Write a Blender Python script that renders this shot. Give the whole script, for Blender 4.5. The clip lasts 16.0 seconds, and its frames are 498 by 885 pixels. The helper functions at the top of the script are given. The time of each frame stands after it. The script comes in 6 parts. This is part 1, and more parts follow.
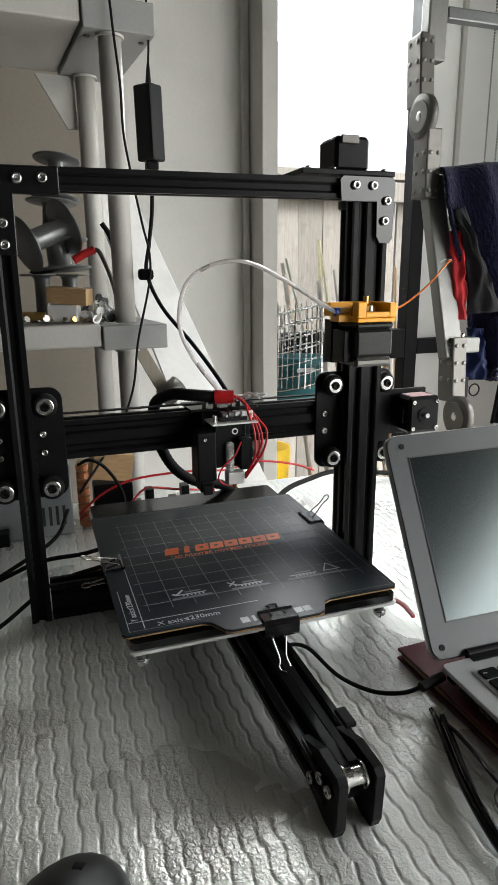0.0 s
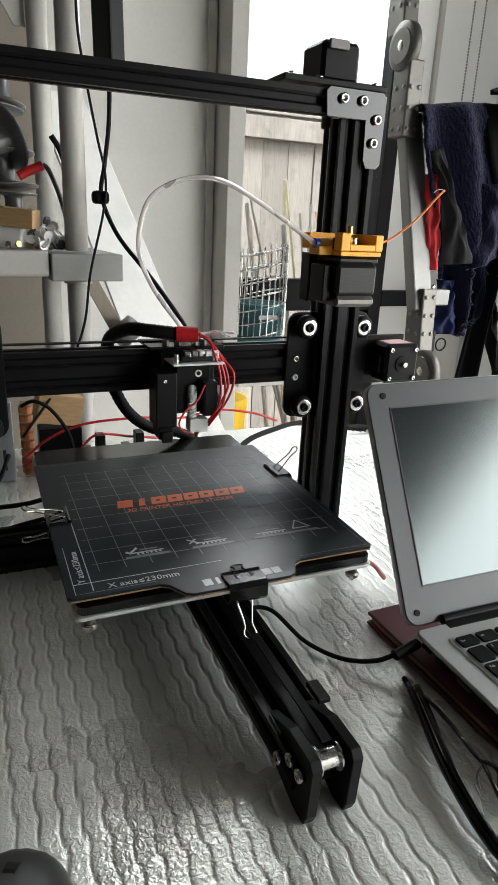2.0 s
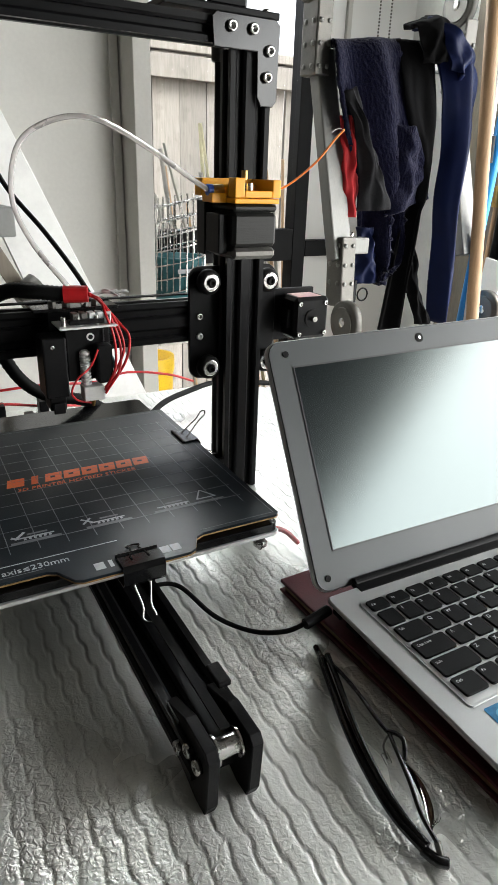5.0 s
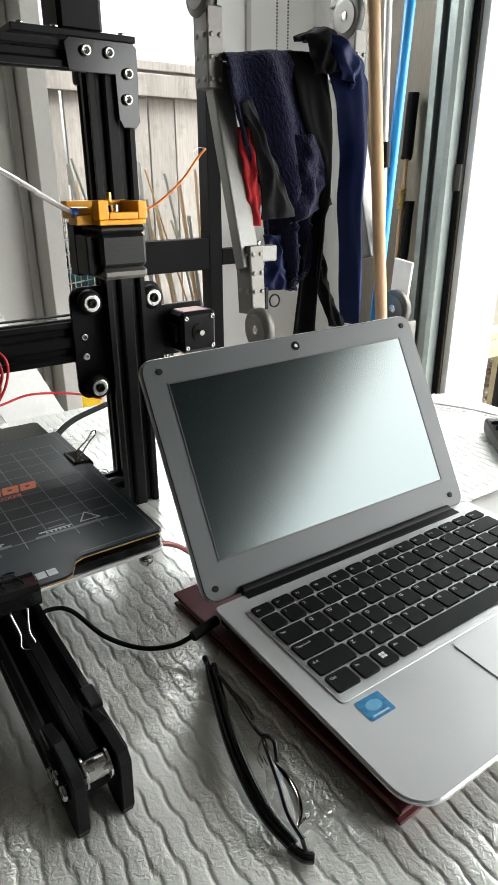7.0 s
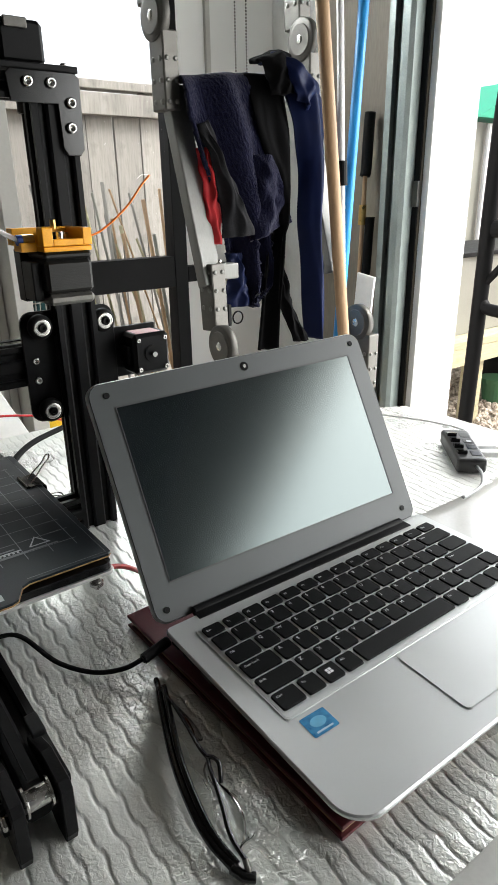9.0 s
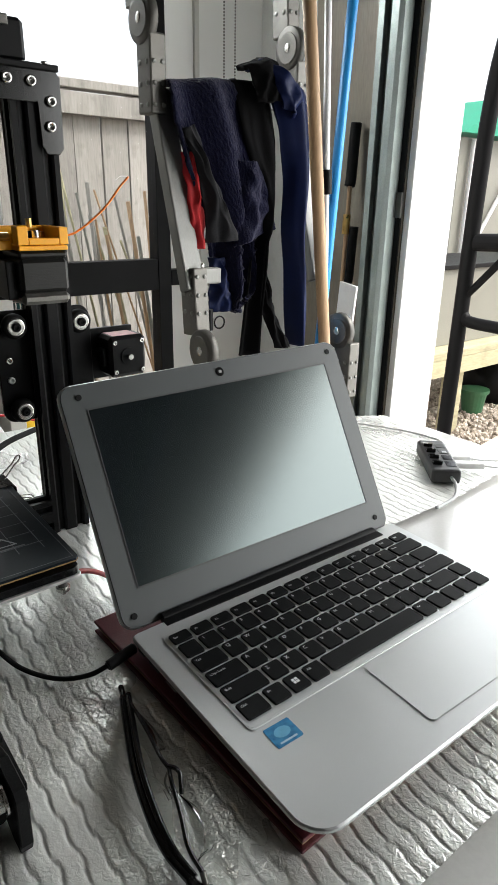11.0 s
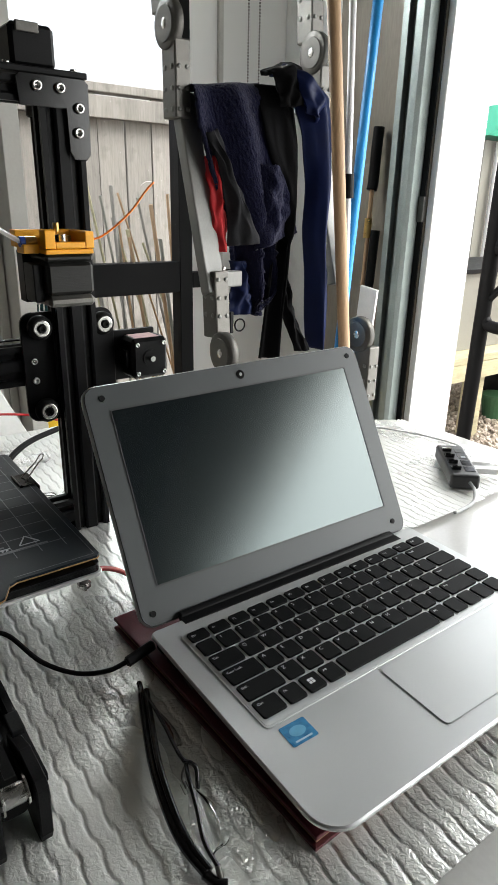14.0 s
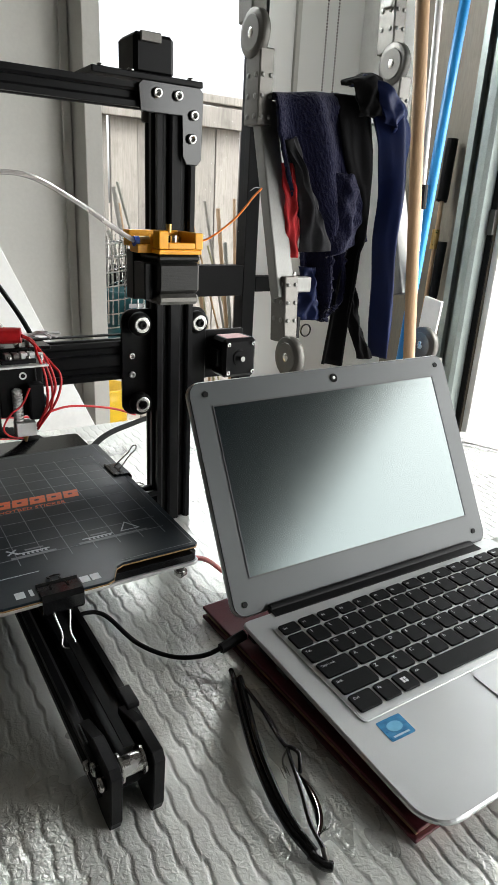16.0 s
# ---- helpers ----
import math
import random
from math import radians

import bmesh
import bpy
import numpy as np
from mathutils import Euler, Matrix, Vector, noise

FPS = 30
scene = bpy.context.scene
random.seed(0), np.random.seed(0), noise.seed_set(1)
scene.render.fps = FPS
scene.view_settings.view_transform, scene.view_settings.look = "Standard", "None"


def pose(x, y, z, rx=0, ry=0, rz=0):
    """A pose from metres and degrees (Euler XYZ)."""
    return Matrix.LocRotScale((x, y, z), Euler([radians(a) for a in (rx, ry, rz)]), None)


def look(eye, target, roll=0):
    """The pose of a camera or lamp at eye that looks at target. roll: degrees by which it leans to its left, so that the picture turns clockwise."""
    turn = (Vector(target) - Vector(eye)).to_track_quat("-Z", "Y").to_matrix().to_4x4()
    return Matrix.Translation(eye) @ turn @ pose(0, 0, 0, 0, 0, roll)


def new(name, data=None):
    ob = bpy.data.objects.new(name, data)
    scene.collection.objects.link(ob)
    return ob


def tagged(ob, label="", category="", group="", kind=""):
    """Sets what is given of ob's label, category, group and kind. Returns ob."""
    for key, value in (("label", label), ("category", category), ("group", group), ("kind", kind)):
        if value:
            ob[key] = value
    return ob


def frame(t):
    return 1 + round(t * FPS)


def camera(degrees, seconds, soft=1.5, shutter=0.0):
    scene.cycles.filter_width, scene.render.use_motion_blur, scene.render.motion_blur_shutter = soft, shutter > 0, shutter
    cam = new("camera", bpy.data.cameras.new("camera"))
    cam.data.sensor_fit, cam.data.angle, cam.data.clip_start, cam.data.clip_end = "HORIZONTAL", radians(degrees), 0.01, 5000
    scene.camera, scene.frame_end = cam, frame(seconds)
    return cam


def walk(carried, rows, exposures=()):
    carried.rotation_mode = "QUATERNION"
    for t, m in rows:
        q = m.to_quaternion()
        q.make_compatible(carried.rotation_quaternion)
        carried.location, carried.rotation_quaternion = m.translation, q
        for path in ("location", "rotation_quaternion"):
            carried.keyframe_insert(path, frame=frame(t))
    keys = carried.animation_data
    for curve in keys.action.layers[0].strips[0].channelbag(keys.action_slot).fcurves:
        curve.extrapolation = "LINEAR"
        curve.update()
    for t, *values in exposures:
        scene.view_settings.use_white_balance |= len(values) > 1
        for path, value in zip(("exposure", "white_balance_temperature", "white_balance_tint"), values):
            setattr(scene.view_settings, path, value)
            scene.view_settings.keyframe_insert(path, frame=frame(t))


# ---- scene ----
cam = camera(43.1, 16.0)
PATH = [
    (0, (-0.049, -0.428, 0.347), (0.585, 1.398, -0.168), -0.5),
    (0.5, (-0.052, -0.426, 0.345), (0.579, 1.398, -0.178), -0.2),
    (1, (-0.049, -0.428, 0.346), (0.594, 1.395, -0.168), -0.3),
    (1.5, (-0.05, -0.408, 0.344), (0.613, 1.401, -0.19), 0.7),
    (2, (-0.041, -0.371, 0.324), (0.721, 1.358, -0.332), 2.7),
    (2.5, (-0.026, -0.364, 0.321), (0.772, 1.321, -0.405), 2.6),
    (3, (-0.018, -0.355, 0.319), (0.787, 1.314, -0.434), 2.1),
    (3.2, (-0.015, -0.351, 0.316), (0.799, 1.308, -0.451), 2.5),
    (5.3, (0.013, -0.357, 0.323), (0.972, 1.208, -0.472), 1.7),
    (5.5, (0.025, -0.362, 0.319), (1.018, 1.17, -0.5), 1.7),
    (6, (0.035, -0.375, 0.325), (1.044, 1.157, -0.473), 0.8),
    (6.5, (0.041, -0.383, 0.33), (1.069, 1.151, -0.439), 0.2),
    (7, (0.049, -0.389, 0.333), (1.097, 1.134, -0.431), -0.3),
    (7.5, (0.051, -0.393, 0.335), (1.098, 1.138, -0.414), -0.5),
    (8, (0.053, -0.396, 0.339), (1.109, 1.133, -0.4), -0.9),
    (8.5, (0.058, -0.4, 0.338), (1.122, 1.127, -0.394), -1.0),
    (9, (0.067, -0.407, 0.341), (1.179, 1.088, -0.386), -1.0),
    (9.5, (0.071, -0.41, 0.341), (1.203, 1.072, -0.383), -0.1),
    (10, (0.071, -0.407, 0.34), (1.209, 1.067, -0.389), 0.1),
    (10.2, (0.07, -0.407, 0.34), (1.212, 1.068, -0.38), 0.4),
    (12.3, (0.085, -0.413, 0.342), (1.252, 1.048, -0.369), 1.2),
    (12.5, (0.083, -0.412, 0.342), (1.247, 1.048, -0.375), 1.3),
    (13, (0.085, -0.416, 0.344), (1.238, 1.057, -0.364), 0.5),
    (13.5, (0.078, -0.416, 0.344), (1.22, 1.069, -0.358), 0.8),
    (14, (0.07, -0.413, 0.343), (1.187, 1.088, -0.363), 1.2),
    (14.5, (0.054, -0.413, 0.344), (1.149, 1.119, -0.332), 2.0),
    (15, (0.037, -0.401, 0.338), (1.102, 1.136, -0.371), 3.0),
    (15.5, (0.023, -0.403, 0.34), (1.081, 1.143, -0.36), 3.4),
    (16, (0.019, -0.398, 0.342), (1.043, 1.173, -0.353), 3.1),
]
SKY, W_WIN, W_DOOR = 0.15, 2.6, 20.0
EXPOSURES = [(0.0, 1.78), (2.0, 1.86), (5.5, 1.95), (9.0, 1.7), (12.5, 1.40), (14.0, 1.52), (16.0, 1.8)]
walk(cam, [(t, look(eye, target, roll)) for t, eye, target, roll in PATH], EXPOSURES)


# ---- light ----
world = bpy.data.worlds.new("sky")
scene.world = world
world.use_nodes = True
wn = world.node_tree.nodes
sky = wn.new("ShaderNodeTexSky")
sky.sky_type, sky.sun_disc = "NISHITA", False
sky.sun_elevation, sky.sun_rotation = radians(49), radians(131)
sky.air_density, sky.dust_density = 1.0, 4.0
hue = wn.new("ShaderNodeHueSaturation")
hue.inputs["Saturation"].default_value = 0.25
world.node_tree.links.new(sky.outputs[0], hue.inputs["Color"])
world.node_tree.links.new(hue.outputs[0], wn["Background"].inputs[0])
wn["Background"].inputs[1].default_value = SKY

sun = new("sun", bpy.data.lights.new("sun", "SUN"))
sun.data.energy, sun.data.angle, sun.data.color = 1.2, radians(30), (1.0, 0.96, 0.9)
sun.matrix_basis = look((3.0, -2.6, 4.6), (0.0, 0.0, 0.0))


def opening_lamp(name, m, sx, sy, watts):
    lamp = new(name, bpy.data.lights.new(name, "AREA"))
    lamp.data.shape, lamp.data.size, lamp.data.size_y, lamp.data.energy = "RECTANGLE", sx, sy, watts
    lamp.data.color = (0.965, 1.0, 0.985)
    lamp.matrix_basis = m
    return lamp


opening_lamp("window_daylight", look((0.80, 1.36, 1.16), (0.70, 0.2, 0.10)), 0.46, 0.42, W_WIN)
opening_lamp("doorway_daylight", pose(1.64, -1.20, 0.17, 0, 90, 0), 1.64, 3.5, W_DOOR)


# ---- materials ----
def mat(name, color, rough=0.5, metal=0.0, vary=0.15, scale=40.0, bump=0.0, bscale=200.0, rvary=0.1, stretch=(1, 1, 1), coat=0.0,
        fine=0.5, alpha=1.0, spec=0.5, transmission=0.0, second=None, spot=0.0, spot_scale=9.0, ior=1.5, sheen=0.0, per_piece=0.0):
    m = bpy.data.materials.new(name)
    m.use_nodes = True
    nt = m.node_tree
    n, l = nt.nodes, nt.links
    p = n["Principled BSDF"]
    co = n.new("ShaderNodeTexCoord")
    mp = n.new("ShaderNodeMapping")
    mp.inputs["Scale"].default_value = stretch
    l.new(co.outputs["Object"], mp.inputs[0])
    big = n.new("ShaderNodeTexNoise")
    big.inputs["Scale"].default_value, big.inputs["Detail"].default_value = scale, 6
    l.new(mp.outputs[0], big.inputs["Vector"])
    small = n.new("ShaderNodeTexNoise")
    small.inputs["Scale"].default_value, small.inputs["Detail"].default_value = bscale, 4
    l.new(mp.outputs[0], small.inputs["Vector"])
    mixf = n.new("ShaderNodeMix")
    mixf.inputs[0].default_value = fine
    l.new(big.outputs[0], mixf.inputs[2]), l.new(small.outputs[0], mixf.inputs[3])
    ramp = n.new("ShaderNodeValToRGB")
    ramp.color_ramp.elements[0].position, ramp.color_ramp.elements[1].position = 0.3, 0.7
    lo = [c * (1 - vary) for c in color]
    hi = [min(1.0, c * (1 + vary)) for c in color] if second is None else list(second)
    ramp.color_ramp.elements[0].color, ramp.color_ramp.elements[1].color = (*lo, 1), (*hi, 1)
    l.new(mixf.outputs[0], ramp.inputs[0])
    out = ramp.outputs[0]
    if spot:
        st = n.new("ShaderNodeTexNoise")
        st.inputs["Scale"].default_value, st.inputs["Detail"].default_value = spot_scale, 8
        l.new(co.outputs["Object"], st.inputs["Vector"])
        sr = n.new("ShaderNodeValToRGB")
        sr.color_ramp.elements[0].position, sr.color_ramp.elements[1].position = 0.55, 0.72
        l.new(st.outputs[0], sr.inputs[0])
        dk = n.new("ShaderNodeMix")
        dk.data_type = "RGBA"
        sm = n.new("ShaderNodeMath")
        sm.operation = "MULTIPLY"
        sm.inputs[1].default_value = spot
        l.new(sr.outputs[0], sm.inputs[0]), l.new(sm.outputs[0], dk.inputs[0])
        l.new(out, dk.inputs[6])
        dk.inputs[7].default_value = (*[c * 0.35 for c in color], 1)
        out = dk.outputs[2]
    if per_piece:
        oi = n.new("ShaderNodeObjectInfo")
        hs = n.new("ShaderNodeHueSaturation")
        mr = n.new("ShaderNodeMapRange")
        mr.inputs[3].default_value, mr.inputs[4].default_value = 1 - per_piece, 1 + per_piece
        l.new(oi.outputs["Random"], mr.inputs[0]), l.new(mr.outputs[0], hs.inputs["Value"]), l.new(out, hs.inputs["Color"])
        out = hs.outputs[0]
    l.new(out, p.inputs["Base Color"])
    rr = n.new("ShaderNodeMapRange")
    rr.inputs[3].default_value, rr.inputs[4].default_value = max(0.02, rough - rvary), min(1, rough + rvary)
    l.new(big.outputs[0], rr.inputs[0]), l.new(rr.outputs[0], p.inputs["Roughness"])
    p.inputs["Metallic"].default_value = metal
    p.inputs["IOR"].default_value = ior
    p.inputs["Specular IOR Level"].default_value = spec
    p.inputs["Coat Weight"].default_value = coat
    p.inputs["Sheen Weight"].default_value = sheen
    p.inputs["Transmission Weight"].default_value = transmission
    p.inputs["Alpha"].default_value = alpha
    if bump:
        b = n.new("ShaderNodeBump")
        b.inputs["Strength"].default_value, b.inputs["Distance"].default_value = bump, 0.002
        l.new(mixf.outputs[0], b.inputs["Height"]), l.new(b.outputs[0], p.inputs["Normal"])
    return m


M = dict(
    black_anod=mat("black_anodised_aluminium", (0.0045, 0.0045, 0.005), 0.38, 0.0, 0.3, 60, 0.05, 900, spec=0.15),
    black_plastic=mat("black_plastic", (0.005, 0.005, 0.0055), 0.42, 0, 0.3, 50, 0.08, 700, spec=0.15),
    black_rubber=mat("black_rubber", (0.006, 0.006, 0.006), 0.6, 0, 0.3, 80, 0.1, 900, spec=0.12),
    gloss_black=mat("gloss_black_sheet", (0.006, 0.006, 0.0065), 0.14, 0, 0.3, 20, 0.02, 300),
    steel=mat("bright_steel", (0.62, 0.61, 0.59), 0.25, 1.0, 0.12, 60, 0.05, 900),
    dull_steel=mat("dull_zinc_steel", (0.135, 0.13, 0.12), 0.46, 0.9, 0.2, 25, 0.1, 500, spot=0.3, spot_scale=30),
    hinge_steel=mat("worn_hinge_steel", (0.10, 0.096, 0.088), 0.5, 0.7, 0.25, 40, 0.1, 500, spot=0.4, spot_scale=45),
    alu=mat("brushed_aluminium", (0.20, 0.20, 0.19), 0.48, 0.7, 0.12, 30, 0.05, 500, stretch=(1, 1, 0.08), spot=0.2, spot_scale=14),
    motor_steel=mat("laminated_motor_steel", (0.018, 0.018, 0.017), 0.45, 0.6, 0.2, 60, 0.15, 600, stretch=(0.1, 0.1, 3)),
    orange=mat("orange_anodised", (1.0, 0.42, 0.010), 0.42, 0.0, 0.12, 40, 0.03, 600),
    brass=mat("brass", (0.55, 0.36, 0.12), 0.3, 1.0, 0.2, 80, 0.05, 500),
    plate=mat("build_plate_film", (0.008, 0.012, 0.016), 0.33, 0, 0.25, 30, 0.05, 1500, second=(0.011, 0.017, 0.023), spec=0.22),
    plate_edge=mat("brown_fibre_edge", (0.30, 0.17, 0.06), 0.6, 0, 0.2, 80),
    print_orange=mat("orange_print", (0.70, 0.13, 0.03), 0.45, 0, 0.18, 60, 0.0, 900),
    print_white=mat("grey_print", (0.42, 0.44, 0.46), 0.5, 0, 0.2, 90),
    print_dim=mat("faint_print", (0.15, 0.16, 0.17), 0.5, 0, 0.3, 60),
    bed_alu=mat("bed_aluminium", (0.72, 0.72, 0.71), 0.35, 0.6, 0.1, 50),
    white_tube=mat("ptfe_tube", (0.92, 0.88, 0.86), 0.3, 0, 0.05, 30, transmission=0.6, ior=1.2),
    blue_plastic=mat("blue_fitting", (0.02, 0.08, 0.45), 0.35, 0, 0.1),
    orange_fil=mat("orange_filament", (0.95, 0.24, 0.03), 0.35, 0, 0.1),
    red_wire=mat("red_wire_insulation", (0.50, 0.012, 0.015), 0.38, 0, 0.2, 60),
    white_wire=mat("white_wire_insulation", (0.72, 0.72, 0.72), 0.4, 0, 0.1),
    laptop=mat("silver_laptop_shell", (0.64, 0.655, 0.655), 0.33, 0.48, 0.04, 12, 0.03, 2500),
    groove=mat("touchpad_groove", (0.52, 0.53, 0.53), 0.45, 0.2, 0.05, 20),
    bezel=mat("grey_bezel", (0.058, 0.064, 0.065), 0.42, 0.15, 0.06, 20, 0.05, 2500),
    screen=mat("matte_screen", (0.002, 0.004, 0.006), 0.17, 0, 0.05, 10, 0.0, 800, rvary=0.01, ior=1.85),
    key=mat("black_keycap", (0.005, 0.0052, 0.0056), 0.5, 0, 0.2, 60, 0.05, 2000, spec=0.12),
    hub=mat("satin_black_case", (0.020, 0.020, 0.021), 0.38, 0, 0.2, 60, 0.05, 900),
    grey_cord=mat("grey_cord", (0.40, 0.41, 0.41), 0.5, 0, 0.1),
    key_well=mat("dark_key_gap", (0.03, 0.03, 0.032), 0.5),
    legend=mat("white_legend", (0.75, 0.75, 0.75), 0.5, 0, 0.05),
    sticker=mat("blue_sticker", (0.03, 0.16, 0.38), 0.3, 0, 0.35, 180, second=(0.05, 0.30, 0.55)),
    book=mat("maroon_book_cover", (0.11, 0.017, 0.024), 0.5, 0, 0.25, 30, 0.2, 600),
    pvc=mat("grey_shelf_plastic", (0.40, 0.39, 0.36), 0.42, 0, 0.07, 9, 0.08, 300, spot=0.25, spot_scale=10),
    pvc_dark=mat("grey_bracket_plastic", (0.24, 0.24, 0.232), 0.45, 0, 0.08, 12, 0.08, 300, spot=0.2),
    wall=mat("painted_wall", (0.72, 0.71, 0.67), 0.6, 0, 0.05, 3, 0.06, 120, spot=0.12, spot_scale=4),
    # Beige tone darkened with the shade that falls behind the shelving.
    lining=mat("beige_wall_shelf_shade", (0.25, 0.22, 0.18), 0.65, 0, 0.08, 3, 0.06, 120, spot=0.15, spot_scale=4),
    wall_trim=mat("painted_trim", (0.58, 0.57, 0.53), 0.5, 0, 0.06, 8, 0.05, 150, spot=0.15),
    white_paint=mat("white_paint", (0.78, 0.78, 0.76), 0.5, 0, 0.05, 6, 0.08, 150, spot=0.2, spot_scale=12),
    door_board=mat("weathered_door_board", (0.20, 0.175, 0.135), 0.6, 0, 0.2, 14, 0.2, 200, stretch=(1, 1, 0.15), spot=0.35, spot_scale=8),
    frame_black=mat("black_window_frame", (0.004, 0.004, 0.0045), 0.55, 0, 0.2, 20, 0.05, 300, spec=0.15),
    galv=mat("galvanised_track", (0.27, 0.31, 0.295), 0.35, 0.4, 0.15, 30, 0.05, 300, spot=0.25),
    wood_pole=mat("pale_wood_pole", (0.42, 0.27, 0.15), 0.55, 0, 0.25, 40, 0.15, 300, stretch=(1, 1, 0.06)),
    # For walls out of view; dark to cut bounce and screen reflections.
    dim_board=mat("unseen_dark_wall", (0.038, 0.035, 0.030), 0.8, 0, 0.2, 5, 0.2, 90, spot=0.3, spot_scale=3),
    # Dark so the unseen ceiling adds little bounce and a dark screen reflection.
    ceiling_board=mat("unseen_dark_ceiling", (0.06, 0.057, 0.052), 0.8, 0, 0.1, 5, 0.1, 90, spot=0.2, spot_scale=3),
    fence=mat("weathered_fence_wood", (0.27, 0.255, 0.23), 0.8, 0, 0.3, 14, 0.5, 120, stretch=(1, 1, 0.1), spot=0.5, spot_scale=14, per_piece=0.18),
    blue_pole=mat("blue_painted_pole", (0.02, 0.26, 0.62), 0.35, 0, 0.1, 20),
    towel=mat("navy_towelling", (0.006, 0.0065, 0.022), 0.95, 0, 0.6, 260, 1.0, 900, sheen=0.10, spec=0.1),
    navy=mat("navy_nylon", (0.003, 0.008, 0.042), 0.5, 0, 0.35, 20, 0.25, 600, spec=0.2),
    black_cloth=mat("black_webbing", (0.004, 0.004, 0.0045), 0.85, 0, 0.4, 120, 0.4, 900, spec=0.1),
    grey_cloth=mat("dark_grey_lining", (0.017, 0.017, 0.019), 0.85, 0, 0.3, 100, 0.4, 900, spec=0.15),
    red_cloth=mat("red_cloth", (0.42, 0.010, 0.014), 0.7, 0, 0.2, 50, 0.2, 600),
    spool=mat("grey_metal_spool", (0.17, 0.175, 0.175), 0.36, 0.6, 0.15, 25, 0.05, 300, spot=0.3),
    wood=mat("raw_wood_offcut", (0.42, 0.27, 0.13), 0.6, 0, 0.25, 20, 0.2, 300, stretch=(0.2, 1, 1)),
    copper=mat("copper_coil", (0.40, 0.15, 0.06), 0.5, 0.5, 0.35, 120, 0.5, 400),
    fin=mat("bright_cast_aluminium", (0.74, 0.74, 0.72), 0.38, 0.15, 0.08, 40, 0.05, 500),
    psu=mat("galvanised_case", (0.45, 0.48, 0.50), 0.38, 0.75, 0.1, 25, 0.05, 400),
    concrete=mat("floor_concrete", (0.24, 0.23, 0.22), 0.8, 0, 0.2, 6, 0.3, 90, spot=0.4, spot_scale=5),
    table=mat("pale_laminate_table", (0.62, 0.62, 0.60), 0.12, 0, 0.06, 8, 0.03, 300, coat=0.6),
    gravel=mat("gravel_stone", (0.26, 0.19, 0.13), 0.8, 0, 0.5, 22, 0.3, 200, second=(0.62, 0.55, 0.46), fine=0.15),
    soil=mat("gravel_ground", (0.22, 0.19, 0.16), 0.9, 0, 0.4, 60, 0.6, 300),
    bench=mat("pale_treated_timber", (0.42, 0.38, 0.24), 0.7, 0, 0.25, 14, 0.3, 150, stretch=(0.1, 1, 1), spot=0.3),
    green_roof=mat("green_canvas", (0.02, 0.30, 0.18), 0.7, 0, 0.12, 10),
    greenhouse=mat("hazy_greenhouse_sheet", (0.24, 0.235, 0.20), 0.4, 0, 0.12, 5),
    green_pot=mat("green_plastic_pot", (0.04, 0.13, 0.06), 0.45, 0, 0.2),
    yellow=mat("yellow_plastic", (0.80, 0.50, 0.02), 0.4, 0, 0.1),
    teal_label=mat("teal_tin_label", (0.02, 0.13, 0.15), 0.4, 0, 0.2, 30),
    card=mat("brown_card", (0.36, 0.24, 0.13), 0.7, 0, 0.12, 30),
    paver=mat("pale_paving", (0.55, 0.48, 0.36), 0.8, 0, 0.15, 14, 0.2, 200),
    clear_bag=mat("clear_plastic_bag", (0.8, 0.8, 0.8), 0.15, 0, 0.05, 40, 0.4, 120, alpha=0.10),
    mouse=mat("matte_black_shell", (0.006, 0.006, 0.006), 0.45, 0, 0.2),
)


